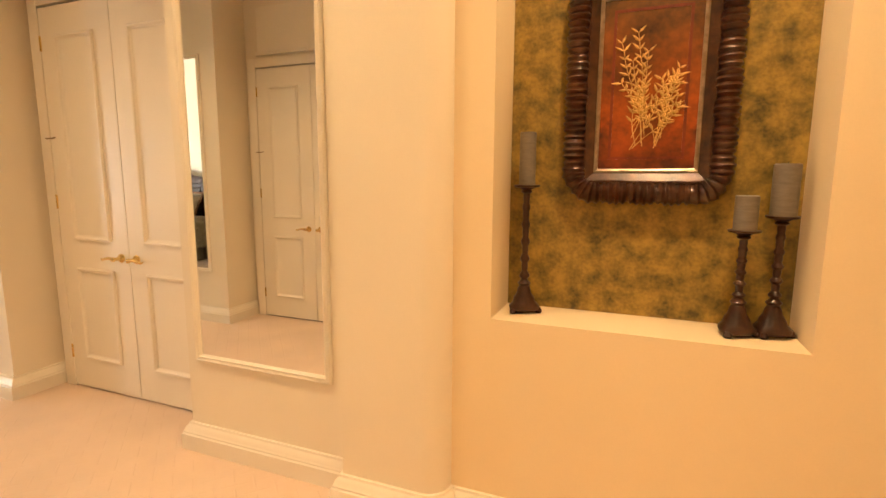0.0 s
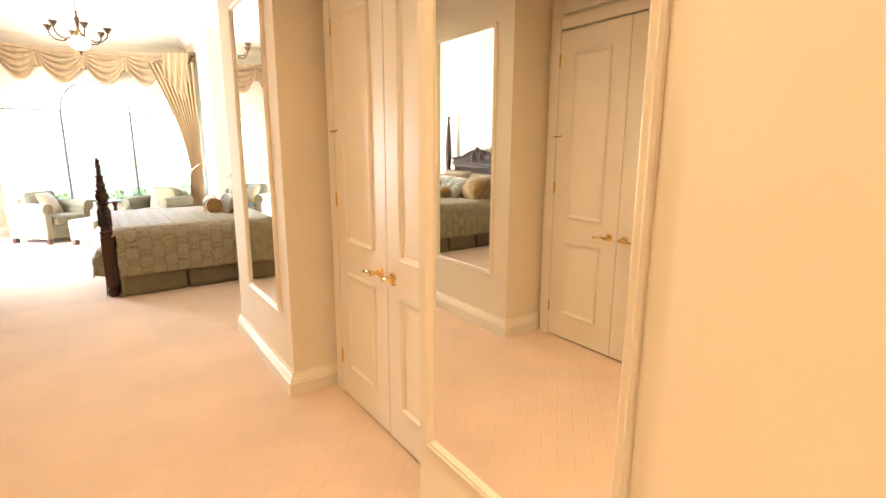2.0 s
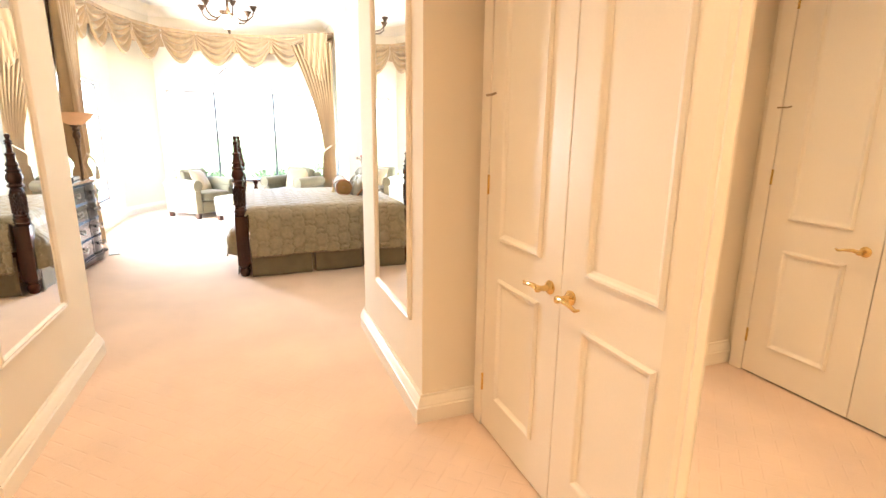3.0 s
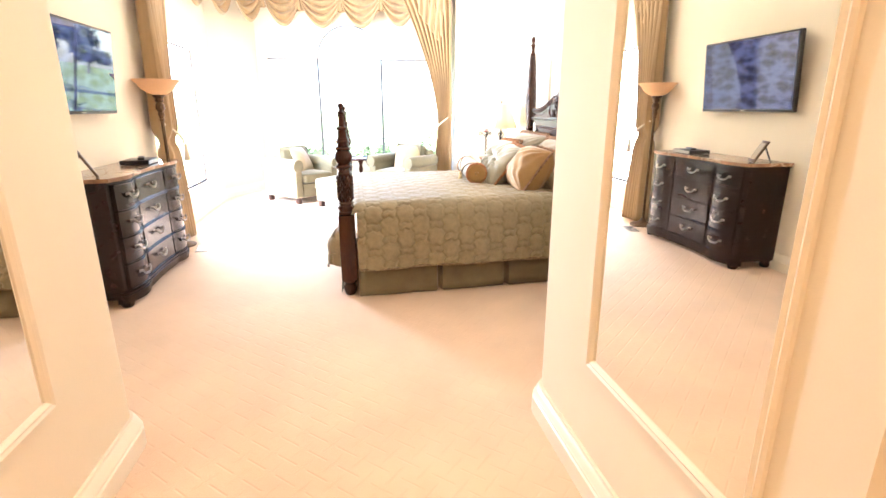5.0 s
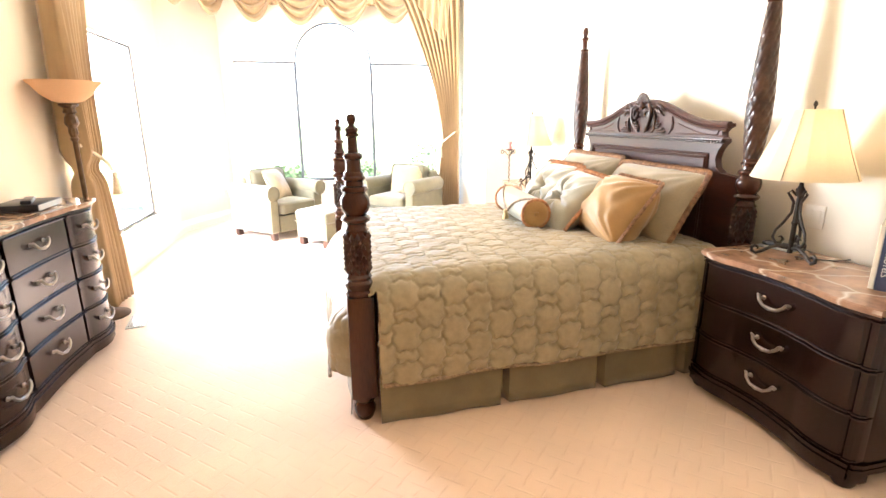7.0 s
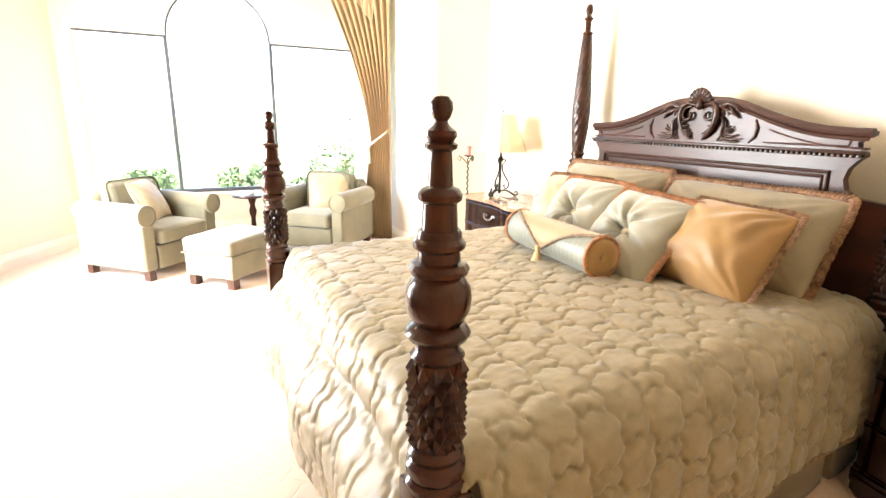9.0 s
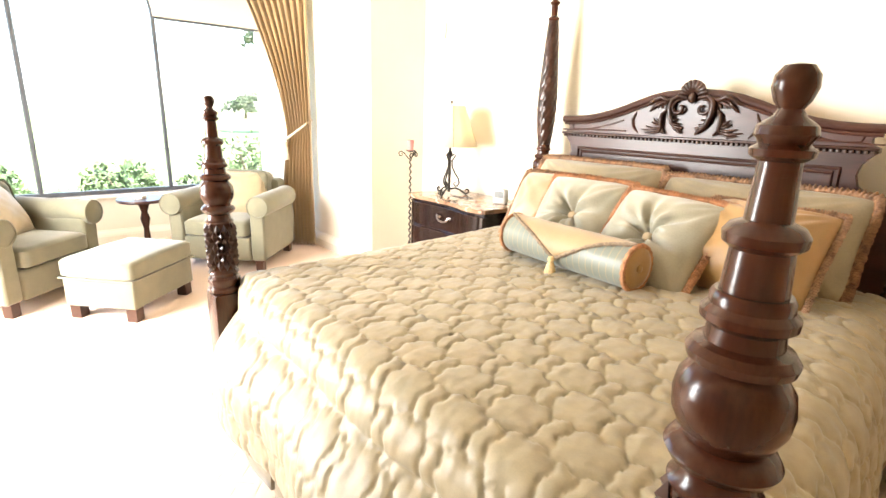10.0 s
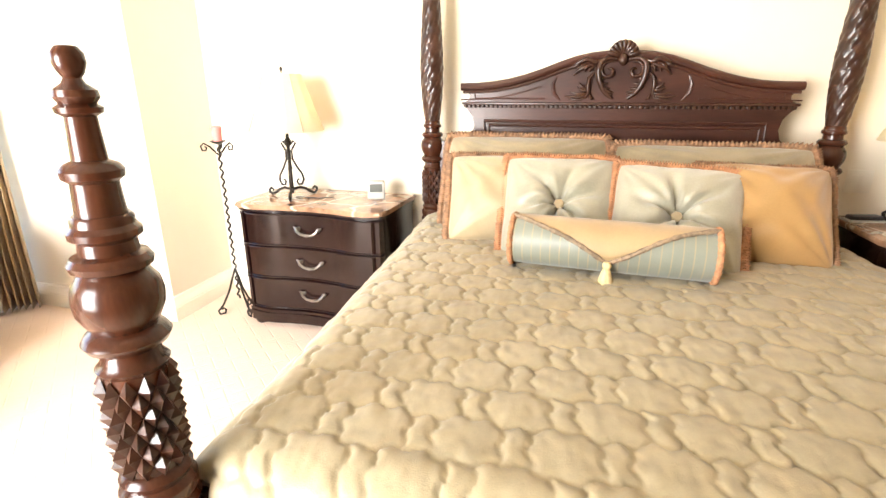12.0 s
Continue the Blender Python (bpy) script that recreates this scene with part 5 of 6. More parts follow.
def screen_mat():
    m = bpy.data.materials.new("tv_screen")
    m.use_nodes = True
    nt = m.node_tree
    n, link = nt.nodes, nt.links.new
    b = n["Principled BSDF"]
    tc, mp, vo, nz, rp = n.new("ShaderNodeTexCoord"), n.new("ShaderNodeMapping"), n.new("ShaderNodeTexVoronoi"), n.new("ShaderNodeTexNoise"), n.new("ShaderNodeValToRGB")
    mp.inputs["Scale"].default_value = (1.0, 1.0, 2.2)
    link(tc.outputs["Object"], mp.inputs[0])
    for k in (vo, nz):
        link(mp.outputs[0], k.inputs["Vector"])
    vo.inputs["Scale"].default_value = 8
    vo.distance = "MANHATTAN"
    nz.inputs["Scale"].default_value, nz.inputs["Detail"].default_value = 5, 8
    add = n.new("ShaderNodeMath")
    add.operation = "MULTIPLY"
    link(vo.outputs["Distance"], add.inputs[0])
    link(nz.outputs["Fac"], add.inputs[1])
    e = rp.color_ramp.elements
    e[0].position, e[0].color = 0.05, (0.008, 0.010, 0.035, 1)
    e[1].position, e[1].color = 0.55, (0.30, 0.36, 0.75, 1)
    mid = e.new(0.25)
    mid.color = (0.045, 0.06, 0.20, 1)
    link(add.outputs[0], rp.inputs[0])
    b.inputs["Base Color"].default_value = (0.01, 0.01, 0.012, 1)
    b.inputs["Roughness"].default_value = 0.03
    b.inputs["IOR"].default_value = 1.5
    # faint blue emission pattern stands in for reflections on the dark screen
    link(rp.outputs[0], b.inputs["Emission Color"])
    b.inputs["Emission Strength"].default_value = 0.030
    return m


_t = thing("television", "flat wall-mounted television with thin black bezel, faintly glowing to imitate reflections", "television", pose(-6.515, -0.295, 1.685, -5, 0, 0))
part("casing", Mesh().box(-0.565, -0.040, -0.325, 0.565, 0.0, 0.325, 0.006), PLASTIC, _t)
part("screen", Mesh().box(-0.545, 0.0005, -0.300, 0.545, 0.004, 0.307), screen_mat(), _t, "glossy black screen with a dim bluish glow in place of reflections", smooth=0)
part("maker_mark", Mesh().box(-0.03, 0.0005, -0.317, 0.03, 0.003, -0.309), GREYPL, _t, "small grey mark", smooth=0)
part("wall_bracket", Mesh().box(-0.15, -0.095, -0.16, 0.15, -0.041, 0.16, 0.005), PLASTIC, _t)

_t = thing("cable_box", "flat black cable box on the dresser", "set-top box", pose(-6.95, -0.16, 0.945, 0, 0, 4))
part("casing", Mesh().box(-0.15, -0.11, 0.004, 0.15, 0.11, 0.040, 0.004), PLASTIC, _t)
part("front_panel", Mesh().box(-0.145, 0.1105, 0.008, 0.145, 0.113, 0.036), GREYPL, _t, smooth=0)
part("lead", Mesh().tube([(0.12, -0.08, 0.01), (0.19, -0.05, 0.02), (0.22, 0.02, 0.012), (0.21, 0.06, 0.005)], 0.004, 6), PLASTIC, _t)
solid("remote_control", Mesh().box(-0.10, -0.025, 0.0, 0.10, 0.025, 0.02, 0.006), PLASTIC, "black remote control lying on the cable box", "remote control", pose(-6.93, -0.14, 0.985, 0, 0, 20))
_t = thing("photo_frame", "small brown photo frame leaning back on its stand", "picture frame", pose(-6.06, -0.10, 0.945, 0, 0, 25))
part("frame", Mesh().box(-0.075, -0.008, 0.0, 0.075, 0.008, 0.20, 0.004).turn(pose(0, 0, 0.004, 28)), BRONZE, _t)
part("picture", Mesh().box(-0.055, 0.0085, 0.025, 0.055, 0.010, 0.175).turn(pose(0, 0, 0.004, 28)), CREAMSILK, _t, "pale picture", smooth=0)
part("strut", Mesh().box(-0.02, -0.006, 0.0, 0.02, 0.0, 0.155, 0.002).turn(pose(0, -0.145, 0.002, -24)), PLASTIC, _t)

# ---- things on and beside the nightstands ----
NSZ = 0.756


def writing(parent, text, size, m, material, name="title"):
    c = bpy.data.curves.new(name, "FONT")
    c.body, c.size, c.extrude, c.align_x, c.align_y = text, size, 0.0004, "CENTER", "CENTER"
    c.materials.append(material)
    ob = new(name, c)
    ob.parent, ob.matrix_basis = parent, m
    return ob


NAVY = mat("navy_cover", (0.035, 0.045, 0.09), 0.4, var=0.15, scale=12, grain=120, bump=0.05)
TANCOV = mat("tan_cover", (0.42, 0.28, 0.12), 0.45, var=0.25, scale=12, grain=90, bump=0.05)
PAPER = mat("page_edges", (0.75, 0.68, 0.55), 0.9, var=0.08, scale=40, grain=300, bump=0.2, stretch=(8, 1, 1))
WHITEINK = mat("white_ink", (0.8, 0.78, 0.72), 0.6, var=0.02, bump=0.0)


def book(label, x, y, w, d, h, cover, rz, title=""):
    t = thing("book", label, "book", pose(x, y, NSZ, 0, 0, rz), "books on the nightstand")
    part("cover", Mesh().box(-w / 2, -d / 2, 0, w / 2, -d / 2 + 0.006, h, 0.002).box(-w / 2, -d / 2 + 0.006, 0, -w / 2 + 0.003, d / 2, h).box(w / 2 - 0.003, -d / 2 + 0.006, 0, w / 2, d / 2, h), cover, t, smooth=0)
    part("pages", Mesh().box(-w / 2 + 0.0035, -d / 2 + 0.0065, 0.004, w / 2 - 0.0035, d / 2 - 0.004, h - 0.004), PAPER, t, smooth=0)
    if title:
        writing(t, title, w * 0.62, pose(0, -d / 2 - 0.0006, h * 0.55, 90, 90, 0), WHITEINK)
    return t


book("navy-spined hardback reading Luxury Hotels, standing upright", -5.235, 3.63, 0.042, 0.21, 0.285, NAVY, 32, "LUXURY HOTELS")
book("thin pale hardback standing beside other books", -5.262, 3.615, 0.018, 0.19, 0.255, PAPER, 32)
book("tan and black hardback standing upright", -5.199, 3.653, 0.040, 0.21, 0.285, TANCOV, 32)
book("thick dark hardback standing beside other books", -5.162, 3.676, 0.045, 0.21, 0.270, PLASTIC, 32)
_t = thing("cordless_phone", "black cordless telephone handset lying on the nightstand", "telephone", pose(-5.82, 3.73, NSZ, 0, 0, 12))
part("handset", Mesh().box(-0.075, -0.028, 0.006, 0.075, 0.028, 0.030, 0.010), PLASTIC, _t)
part("cradle", Mesh().box(-0.085, -0.040, 0.0, 0.085, 0.040, 0.010, 0.004), GREYPL, _t)
DISPLAY = mat("lcd_display", (0.10, 0.105, 0.095), 0.25, var=0.06, scale=30, grain=200, bump=0.02)
_t = thing("alarm_clock", "small silver digital alarm clock with dark display", "clock", pose(-8.29, 3.66, NSZ, 0, 0, 18))
part("casing", Mesh().box(-0.048, -0.030, 0.0, 0.048, 0.040, 0.105, 0.008), GREYPL, _t)
part("display", Mesh().box(-0.036, -0.032, 0.045, 0.036, -0.0305, 0.092), DISPLAY, _t, "grey digital display", smooth=0)
part("snooze_button", Mesh().box(-0.03, -0.01, 0.106, 0.03, 0.02, 0.110, 0.002), GREYPL, _t)

_t = thing("candle_stand", "tall black wrought-iron floor candle stand with pink candle", "candle holder", pose(-9.19, 3.50, 0, 0, 0, 15))
part("shaft", Mesh().tube([(0.007 * math.cos(k * 1.1), 0.007 * math.sin(k * 1.1), 0.10 + k * 0.0093) for k in range(104)], 0.0065, 6), IRON, _t, "twisted iron rod")
for _k in range(3):
    _a = radians(200 + 120 * _k)
    _p = [(0.0, 0.30), (0.02, 0.25), (0.05, 0.16), (0.095, 0.07), (0.130, 0.030), (0.120, 0.008), (0.092, 0.012), (0.084, 0.034), (0.098, 0.048), (0.108, 0.038)]
    part("scroll_foot", Mesh().tube([(r * math.cos(_a), r * math.sin(_a), z) for r, z in _p], 0.0065, 7), IRON, _t)
    _p = [(0.0, 1.00), (0.02, 1.02), (0.05, 1.055), (0.080, 1.075), (0.098, 1.060), (0.092, 1.036), (0.072, 1.034), (0.066, 1.050), (0.076, 1.056)]
    part("scroll_arm", Mesh().tube([(r * math.cos(_a + 0.4), r * math.sin(_a + 0.4), z) for r, z in _p], 0.005, 7), IRON, _t)
part("drip_pan", Mesh().lathe([(0.0, 1.062), (0.010, 1.064), (0.040, 1.078), (0.046, 1.084), (0.0, 1.080)], 18), IRON, _t)
part("candle", Mesh().lathe([(0.024, 1.082), (0.026, 1.12), (0.030, 1.162), (0.026, 1.166), (0.0, 1.160)], 18), WAXPINK, _t, "short pink candle")

_t = thing("light_switch", "ivory double light switch on the wall", "light switch", pose(-5.80, 3.899, 0.92))
part("plate", Mesh().box(-0.058, -0.006, -0.058, 0.058, 0.0, 0.058, 0.003), CREAMPL, _t)
for _x in (-0.023, 0.023):
    part("rocker", Mesh().box(_x - 0.017, -0.010, -0.033, _x + 0.017, -0.0065, 0.033, 0.002), CREAMPL, _t)
solid("wall_sensor", Mesh().box(-0.02, -0.016, -0.06, 0.02, 0.0, 0.06, 0.005), CREAMPL, "small ivory sensor on the wall", "sensor", pose(-9.26, 3.899, 2.06))
_t = thing("floor_vent", "grey metal slatted vent standing on the carpet", "vent", pose(-7.56, 0.06, 0.0, 0, 0, 10))
part("frame", Mesh().box(-0.13, -0.06, 0.0, 0.13, 0.06, 0.008, 0.002), GREYPL, _t)
for _k in range(6):
    part("slat", Mesh().box(-0.11, -0.046 + _k * 0.017, 0.008, 0.11, -0.038 + _k * 0.017, 0.014), PEWTER, _t, smooth=0)

# ---- curtains and valance ----


def drape_mat():
    m = mat("taupe_drape", (0.43, 0.30, 0.155), 0.42, var=0.18, scale=3, grain=180, bump=0.12, sheen=0.3, stretch=(4, 4, 0.5))
    nt, make, link, b = tune(m)
    tr, mx = make("ShaderNodeBsdfTranslucent"), make("ShaderNodeMixShader")
    link(b.inputs["Base Color"].links[0].from_socket, tr.inputs["Color"])
    mx.inputs[0].default_value = 0.10
    link(b.outputs[0], mx.inputs[1])
    link(tr.outputs[0], mx.inputs[2])
    link(mx.outputs[0], nt.nodes["Material Output"].inputs["Surface"])
    return m


DRAPE = drape_mat()
ROPE = mat("cream_rope", (0.62, 0.54, 0.40), 0.8, var=0.3, scale=60, grain=200, bump=0.6)


def curtain(label, a, d, nrm, w_top, w_tie, w_low, z_top, z_tie, pleats, full=1.0):
    """A tied-back curtain: a is its outer edge in plan, d runs inwards, nrm into the room."""
    t = thing("curtain", label, "curtain", pose(a[0], a[1], 0), "bay curtains")
    d, nrm = Vector(d).normalized(), Vector(nrm).normalized()

    def fn(u, v):
        z = z_top * (1 - v) + 0.012 * v
        if z > z_tie:
            f = (z - z_tie) / (z_top - z_tie)
            w = w_tie + (w_top - w_tie) * (f ** 1.55)
            amp = 0.030 + 0.020 * (1 - f)
        else:
            f = (z_tie - z) / z_tie
            w = w_tie + (w_low - w_tie) * min(1, f * 1.6) ** 0.7
            amp = 0.036 + 0.010 * f
        tie = math.exp(-((z - z_tie) / 0.07) ** 2)
        amp *= (1 - 0.55 * tie) * full
        ph = 2 * math.pi * pleats * u
        off = amp * (math.sin(ph) + 0.30 * math.sin(2 * ph + 1.3 + 2 * v)) + 0.015 * math.sin(5 * u + 3 * v)
        x = d.x * w * u + nrm.x * (0.07 * full + off)
        y = d.y * w * u + nrm.y * (0.07 * full + off)
        return (x, y, z)

    p = part("drape", Mesh().grid(fn, pleats * 14 + 1, 64), DRAPE, t, smooth=180)
    s = p.modifiers.new("thickness", "SOLIDIFY")
    s.thickness = 0.004
    c0, c1 = Vector((d.x * w_tie, d.y * w_tie)), Vector((nrm.x, nrm.y))
    ring = []
    for k in range(24):
        f = k / 23
        q = d.to_2d() * (w_tie + 0.03) * (1 - f) + c1 * (0.125 * full + 0.055 * math.sin(math.pi * f) - 0.07 * f)
        ring.append((q.x, q.y, z_tie - 0.03 + 0.20 * f ** 1.3))
    part("tieback", Mesh().tube(ring, [0.013 * (1 + 0.25 * math.sin(k * 2.0)) for k in range(24)], 8), ROPE, t, "cream twisted rope tieback")
    q = ring[2]
    part("tieback_tassel", Mesh().lathe([(0.0, 0.03), (0.016, 0.02), (0.020, 0.0), (0.014, -0.015), (0.022, -0.03), (0.032, -0.12), (0.034, -0.15), (0.0, -0.15)], 16, wob=lambda a, z: 1 + (0.08 * math.sin(9 * a) if z < -0.03 else 0)), ROPE, t, at=pose(q[0] + nrm.x * 0.02, q[1] + nrm.y * 0.02, q[2] - 0.05))
    return t


curtain("long taupe silk curtain tied back with cream rope beside the window", (-10.58, 3.31), (-0.62, -0.75, 0), (0.75, -0.62, 0), 0.92, 0.24, 0.32, 3.12, 1.12, 9)
curtain("long bronze silk curtain tied back with cream rope beside the dresser", (-7.86, -0.40), (-1, 0.0, 0), (0, 1, 0), 0.88, 0.26, 0.34, 3.12, 1.08, 7, 1.9)

VTOP = 3.31
VAL = [(-10.60, 3.28), (-11.02, 2.78), (-11.36, 2.20), (-11.56, 1.55), (-11.56, 0.90), (-11.36, 0.36), (-10.86, 0.02), (-10.25, -0.20), (-9.58, -0.31), (-8.90, -0.33), (-8.25, -0.33)]
val = thing("valance", "swagged taupe silk valance with tails and knots along the bay", "valance", pose(0, 0, 0))
part("pelmet_board", Mesh().sweep([(0.02, 0.0), (0.06, 0.0), (0.06, 0.05), (0.02, 0.05)], [(x, y, VTOP - 0.05) for x, y in reversed(VAL)]), DRAPE, val)


def swag(a, b, deep, folds=6):
    a, b = Vector(a), Vector(b)
    d = (b - a)
    L = d.length
    d.normalize()
    n = Vector((-d.y, d.x))

    def fn(u, v):
        arch = math.sin(math.pi * u) ** 0.75
        z = VTOP - 0.02 - v * (0.16 + deep * arch)
        gather = 1 - 0.12 * v * (1 - abs(2 * u - 1))
        out = 0.05 + 0.07 * arch * math.sin(math.pi * min(1, v * 1.05)) + 0.034 * arch * math.sin(2 * math.pi * folds * (v ** 0.85) * 0.5 + 0.4) * (1 if v < 0.98 else 0.3)
        p = a + d * (L * u) + n * (out)
        return (p.x, p.y, z)

    return fn


for _k, (_a, _b) in enumerate(zip(VAL, VAL[1:])):
    _p = part("swag", Mesh().grid(lambda u, v, f=swag(_b, _a, 0.42, 10): f(u, v), 25, 73), DRAPE, val, smooth=180)
    _s = _p.modifiers.new("thickness", "SOLIDIFY")
    _s.thickness = 0.004
    _d = (Vector(_b) - Vector(_a)).normalized()
    _n = Vector((_d.y, -_d.x))
    if _k:
        _m = Mesh().grid(lambda u, v: ((0.030 + 0.050 * v) * math.cos(2 * math.pi * u) * (1 + 0.15 * math.sin(12 * math.pi * u)), (0.030 + 0.050 * v) * math.sin(2 * math.pi * u) * (1 + 0.15 * math.sin(12 * math.pi * u)), -0.03 - 0.20 * v), 37, 6, loop_u=True)
        _m.lathe([(0.0, 0.05), (0.03, 0.045), (0.05, 0.02), (0.055, 0.0), (0.04, -0.03), (0.0, -0.04)], 14, wob=lambda a, z: 1 + 0.12 * math.sin(5 * a))
        part("knot", _m, DRAPE, val, at=pose(_a[0] - _n.x * -0.09, _a[1] - _n.y * -0.09, VTOP - 0.10))


def tail(a, d, n, w, long, short, label=""):
    d, n = Vector(d).normalized(), Vector(n).normalized()

    def fn(u, v):
        ln = short + (long - short) * u
        z = VTOP - 0.02 - v * ln
        o = 0.10 + 0.030 * math.sin(2 * math.pi * 4 * u + 0.5 * v) * (0.5 + 0.5 * v)
        p = Vector((a[0], a[1])) + d.to_2d() * (w * u * (1 - 0.25 * v)) + n.to_2d() * o
        return (p.x, p.y, z)

    q = part("tail", Mesh().grid(fn, 49, 26), DRAPE, val, label, smooth=180)
    s = q.modifiers.new("thickness", "SOLIDIFY")
    s.thickness = 0.004


tail((-10.95, 2.86), (0.62, 0.75, 0), (0.75, -0.62, 0), 0.52, 0.92, 0.42, "pleated tail")
tail((-8.62, -0.36), (1, 0.0, 0), (0, 1, 0), 0.62, 1.02, 0.45, "pleated tail")

# ---- seating by the window ----


def soft_box(x0, y0, z0, x1, y1, z1, r=0.05, crown=0.0):
    """A cushion-like block with well rounded edges and a crowned top."""
    bm = bmesh.new()
    bmesh.ops.create_cube(bm, size=1.0)
    for p in bm.verts:
        p.co = Vector(((x0 + x1) / 2 + p.co.x * (x1 - x0), (y0 + y1) / 2 + p.co.y * (y1 - y0), (z0 + z1) / 2 + p.co.z * (z1 - z0)))
    bmesh.ops.subdivide_edges(bm, edges=list(bm.edges), cuts=7, use_grid_fill=True)
    bmesh.ops.bevel(bm, geom=[e for e in bm.edges if e.is_boundary or e.calc_face_angle(0) > 0.5], offset=r, segments=4, profile=0.5, affect="EDGES")
    cx, cy = (x0 + x1) / 2, (y0 + y1) / 2
    for p in bm.verts:
        if p.co.z > (z0 + z1) / 2:
            p.co.z += crown * (1 - ((p.co.x - cx) / (x1 - x0) * 2) ** 2) * (1 - ((p.co.y - cy) / (y1 - y0) * 2) ** 2)
        p.co += Vector((noise.noise(p.co * 9), noise.noise(p.co * 9 + Vector((5, 5, 5))), noise.noise(p.co * 9 + Vector((9, 1, 4))))) * 0.004
    bm.verts.index_update()
    m = Mesh().add([p.co for p in bm.verts], [[q.index for q in f.verts] for f in bm.faces])
    bm.free()
    return m


FOOTWOOD = mat("brown_foot_wood", (0.055, 0.022, 0.012), 0.35, var=0.3, scale=9, grain=60, bump=0.05)


def armchair(label, m):
    """Local: front to -y."""
    t = thing("armchair", label, "armchair", m, "armchairs by the window")
    w, d = 0.84, 0.82
    part("seat_base", soft_box(-w / 2 + 0.13, -d / 2 + 0.02, 0.09, w / 2 - 0.13, d / 2 - 0.05, 0.30, 0.02), SAGE, t, smooth=60)
    part("seat_cushion", soft_box(-w / 2 + 0.145, -d / 2 - 0.01, 0.305, w / 2 - 0.145, d / 2 - 0.18, 0.44, 0.045, 0.025), SAGE, t, smooth=60)
    for s in (-1, 1):
        arm = part("arm", soft_box(s * (w / 2 - 0.065) - 0.065, -d / 2 + 0.03, 0.09, s * (w / 2 - 0.065) + 0.065, d / 2 - 0.03, 0.55, 0.03), SAGE, t, smooth=60)
        roll = Mesh().lathe([(0.0, -d / 2 + 0.0), (0.05, -d / 2 + 0.002), (0.088, -d / 2 + 0.012), (0.094, -d / 2 + 0.03), (0.094, d / 2 - 0.10), (0.07, d / 2 - 0.05), (0.0, d / 2 - 0.05)], 26).turn(pose(s * (w / 2 - 0.045), 0, 0.572, -90))
        part("rolled_top", roll, SAGE, arm, smooth=50)
        part("arm_piping", Mesh().tube([(s * (w / 2 - 0.045) + 0.088 * math.cos(2 * math.pi * k / 30), -d / 2 + 0.006, 0.572 + 0.088 * math.sin(2 * math.pi * k / 30)) for k in range(30)], 0.005, 6, closed=True), SAGE, arm)
    part("back", soft_box(-w / 2 + 0.09, d / 2 - 0.20, 0.09, w / 2 - 0.09, d / 2, 0.73, 0.05), SAGE, t, smooth=60)
    part("back_cushion", soft_box(-0.27, -0.09, -0.22, 0.27, 0.09, 0.23, 0.07).turn(pose(0, d / 2 - 0.24, 0.585, -12)), SAGE, t, smooth=60)
    for sx in (-1, 1):
        for sy in (-1, 1):
            part("foot", Mesh().prism([(-0.032, -0.032), (0.032, -0.032), (0.032, 0.032), (-0.032, 0.032)], 0.0, 0.095).turn(pose(sx * (w / 2 - 0.07), sy * (d / 2 - 0.08), 0)), FOOTWOOD, t, smooth=0)
    return t


CH1 = pose(-10.500, 2.460, 0, 0, 0, 47)
CH2 = pose(-10.42, 0.82, 0, 0, 0, 135)
armchair("sage green velvet armchair with rolled arms beside the curtain", CH1)
armchair("sage green velvet armchair with rolled arms in bright window light", CH2)
for _c, _dx in ((CH1, 0.02), (CH2, 0.0)):
    cushion("chair_pillow", "square pale gold throw pillow on the armchair", _c @ pose(_dx + 0.05, 0.02, 0.620, 62, 0, 24), 0.42, 0.42, 0.16, CREAMSILK, CREAMSILK, 0, 11, 0.005, group="pillows on the armchairs")

_t = thing("ottoman", "sage green velvet ottoman with brown block feet", "ottoman", pose(-9.74, 1.48, 0, 0, 0, 43))
part("base", soft_box(-0.25, -0.31, 0.09, 0.25, 0.31, 0.28, 0.015), SAGE, _t, smooth=60)
part("cushion", soft_box(-0.26, -0.32, 0.283, 0.26, 0.32, 0.41, 0.035, 0.02), SAGE, _t, smooth=60)
part("piping", Mesh().tube([(-0.262, -0.322, 0.285), (0.262, -0.322, 0.285), (0.262, 0.322, 0.285), (-0.262, 0.322, 0.285)], 0.006, 6, closed=True), SAGE, _t)
for _x in (-0.20, 0.20):
    for _y in (-0.26, 0.26):
        part("foot", Mesh().prism([(_x - 0.035, _y - 0.035), (_x + 0.035, _y - 0.035), (_x + 0.035, _y + 0.035), (_x - 0.035, _y + 0.035)], 0.0, 0.095), FOOTWOOD, _t, smooth=0)
_t = thing("side_table", "small round dark wood pedestal side table between the armchairs", "side table", pose(-10.72, 1.76, 0))
part("tabletop", Mesh().lathe([(0.0, 0.57), (0.19, 0.575), (0.20, 0.588), (0.195, 0.602), (0.0, 0.602)], 32), DARKWOOD_X, _t)
part("pedestal", Mesh().lathe([(0.03, 0.10), (0.05, 0.14), (0.03, 0.20), (0.022, 0.34), (0.040, 0.42), (0.024, 0.48), (0.05, 0.565), (0.06, 0.57)], 20), DARKWOOD, _t)
for _k in range(3):
    _a = radians(120 * _k + 15)
    part("leg", Mesh().tube([(0.02 * math.cos(_a), 0.02 * math.sin(_a), 0.14), (0.10 * math.cos(_a), 0.10 * math.sin(_a), 0.11), (0.18 * math.cos(_a), 0.18 * math.sin(_a), 0.024)], [0.024, 0.02, 0.017], 8), DARKWOOD, _t)
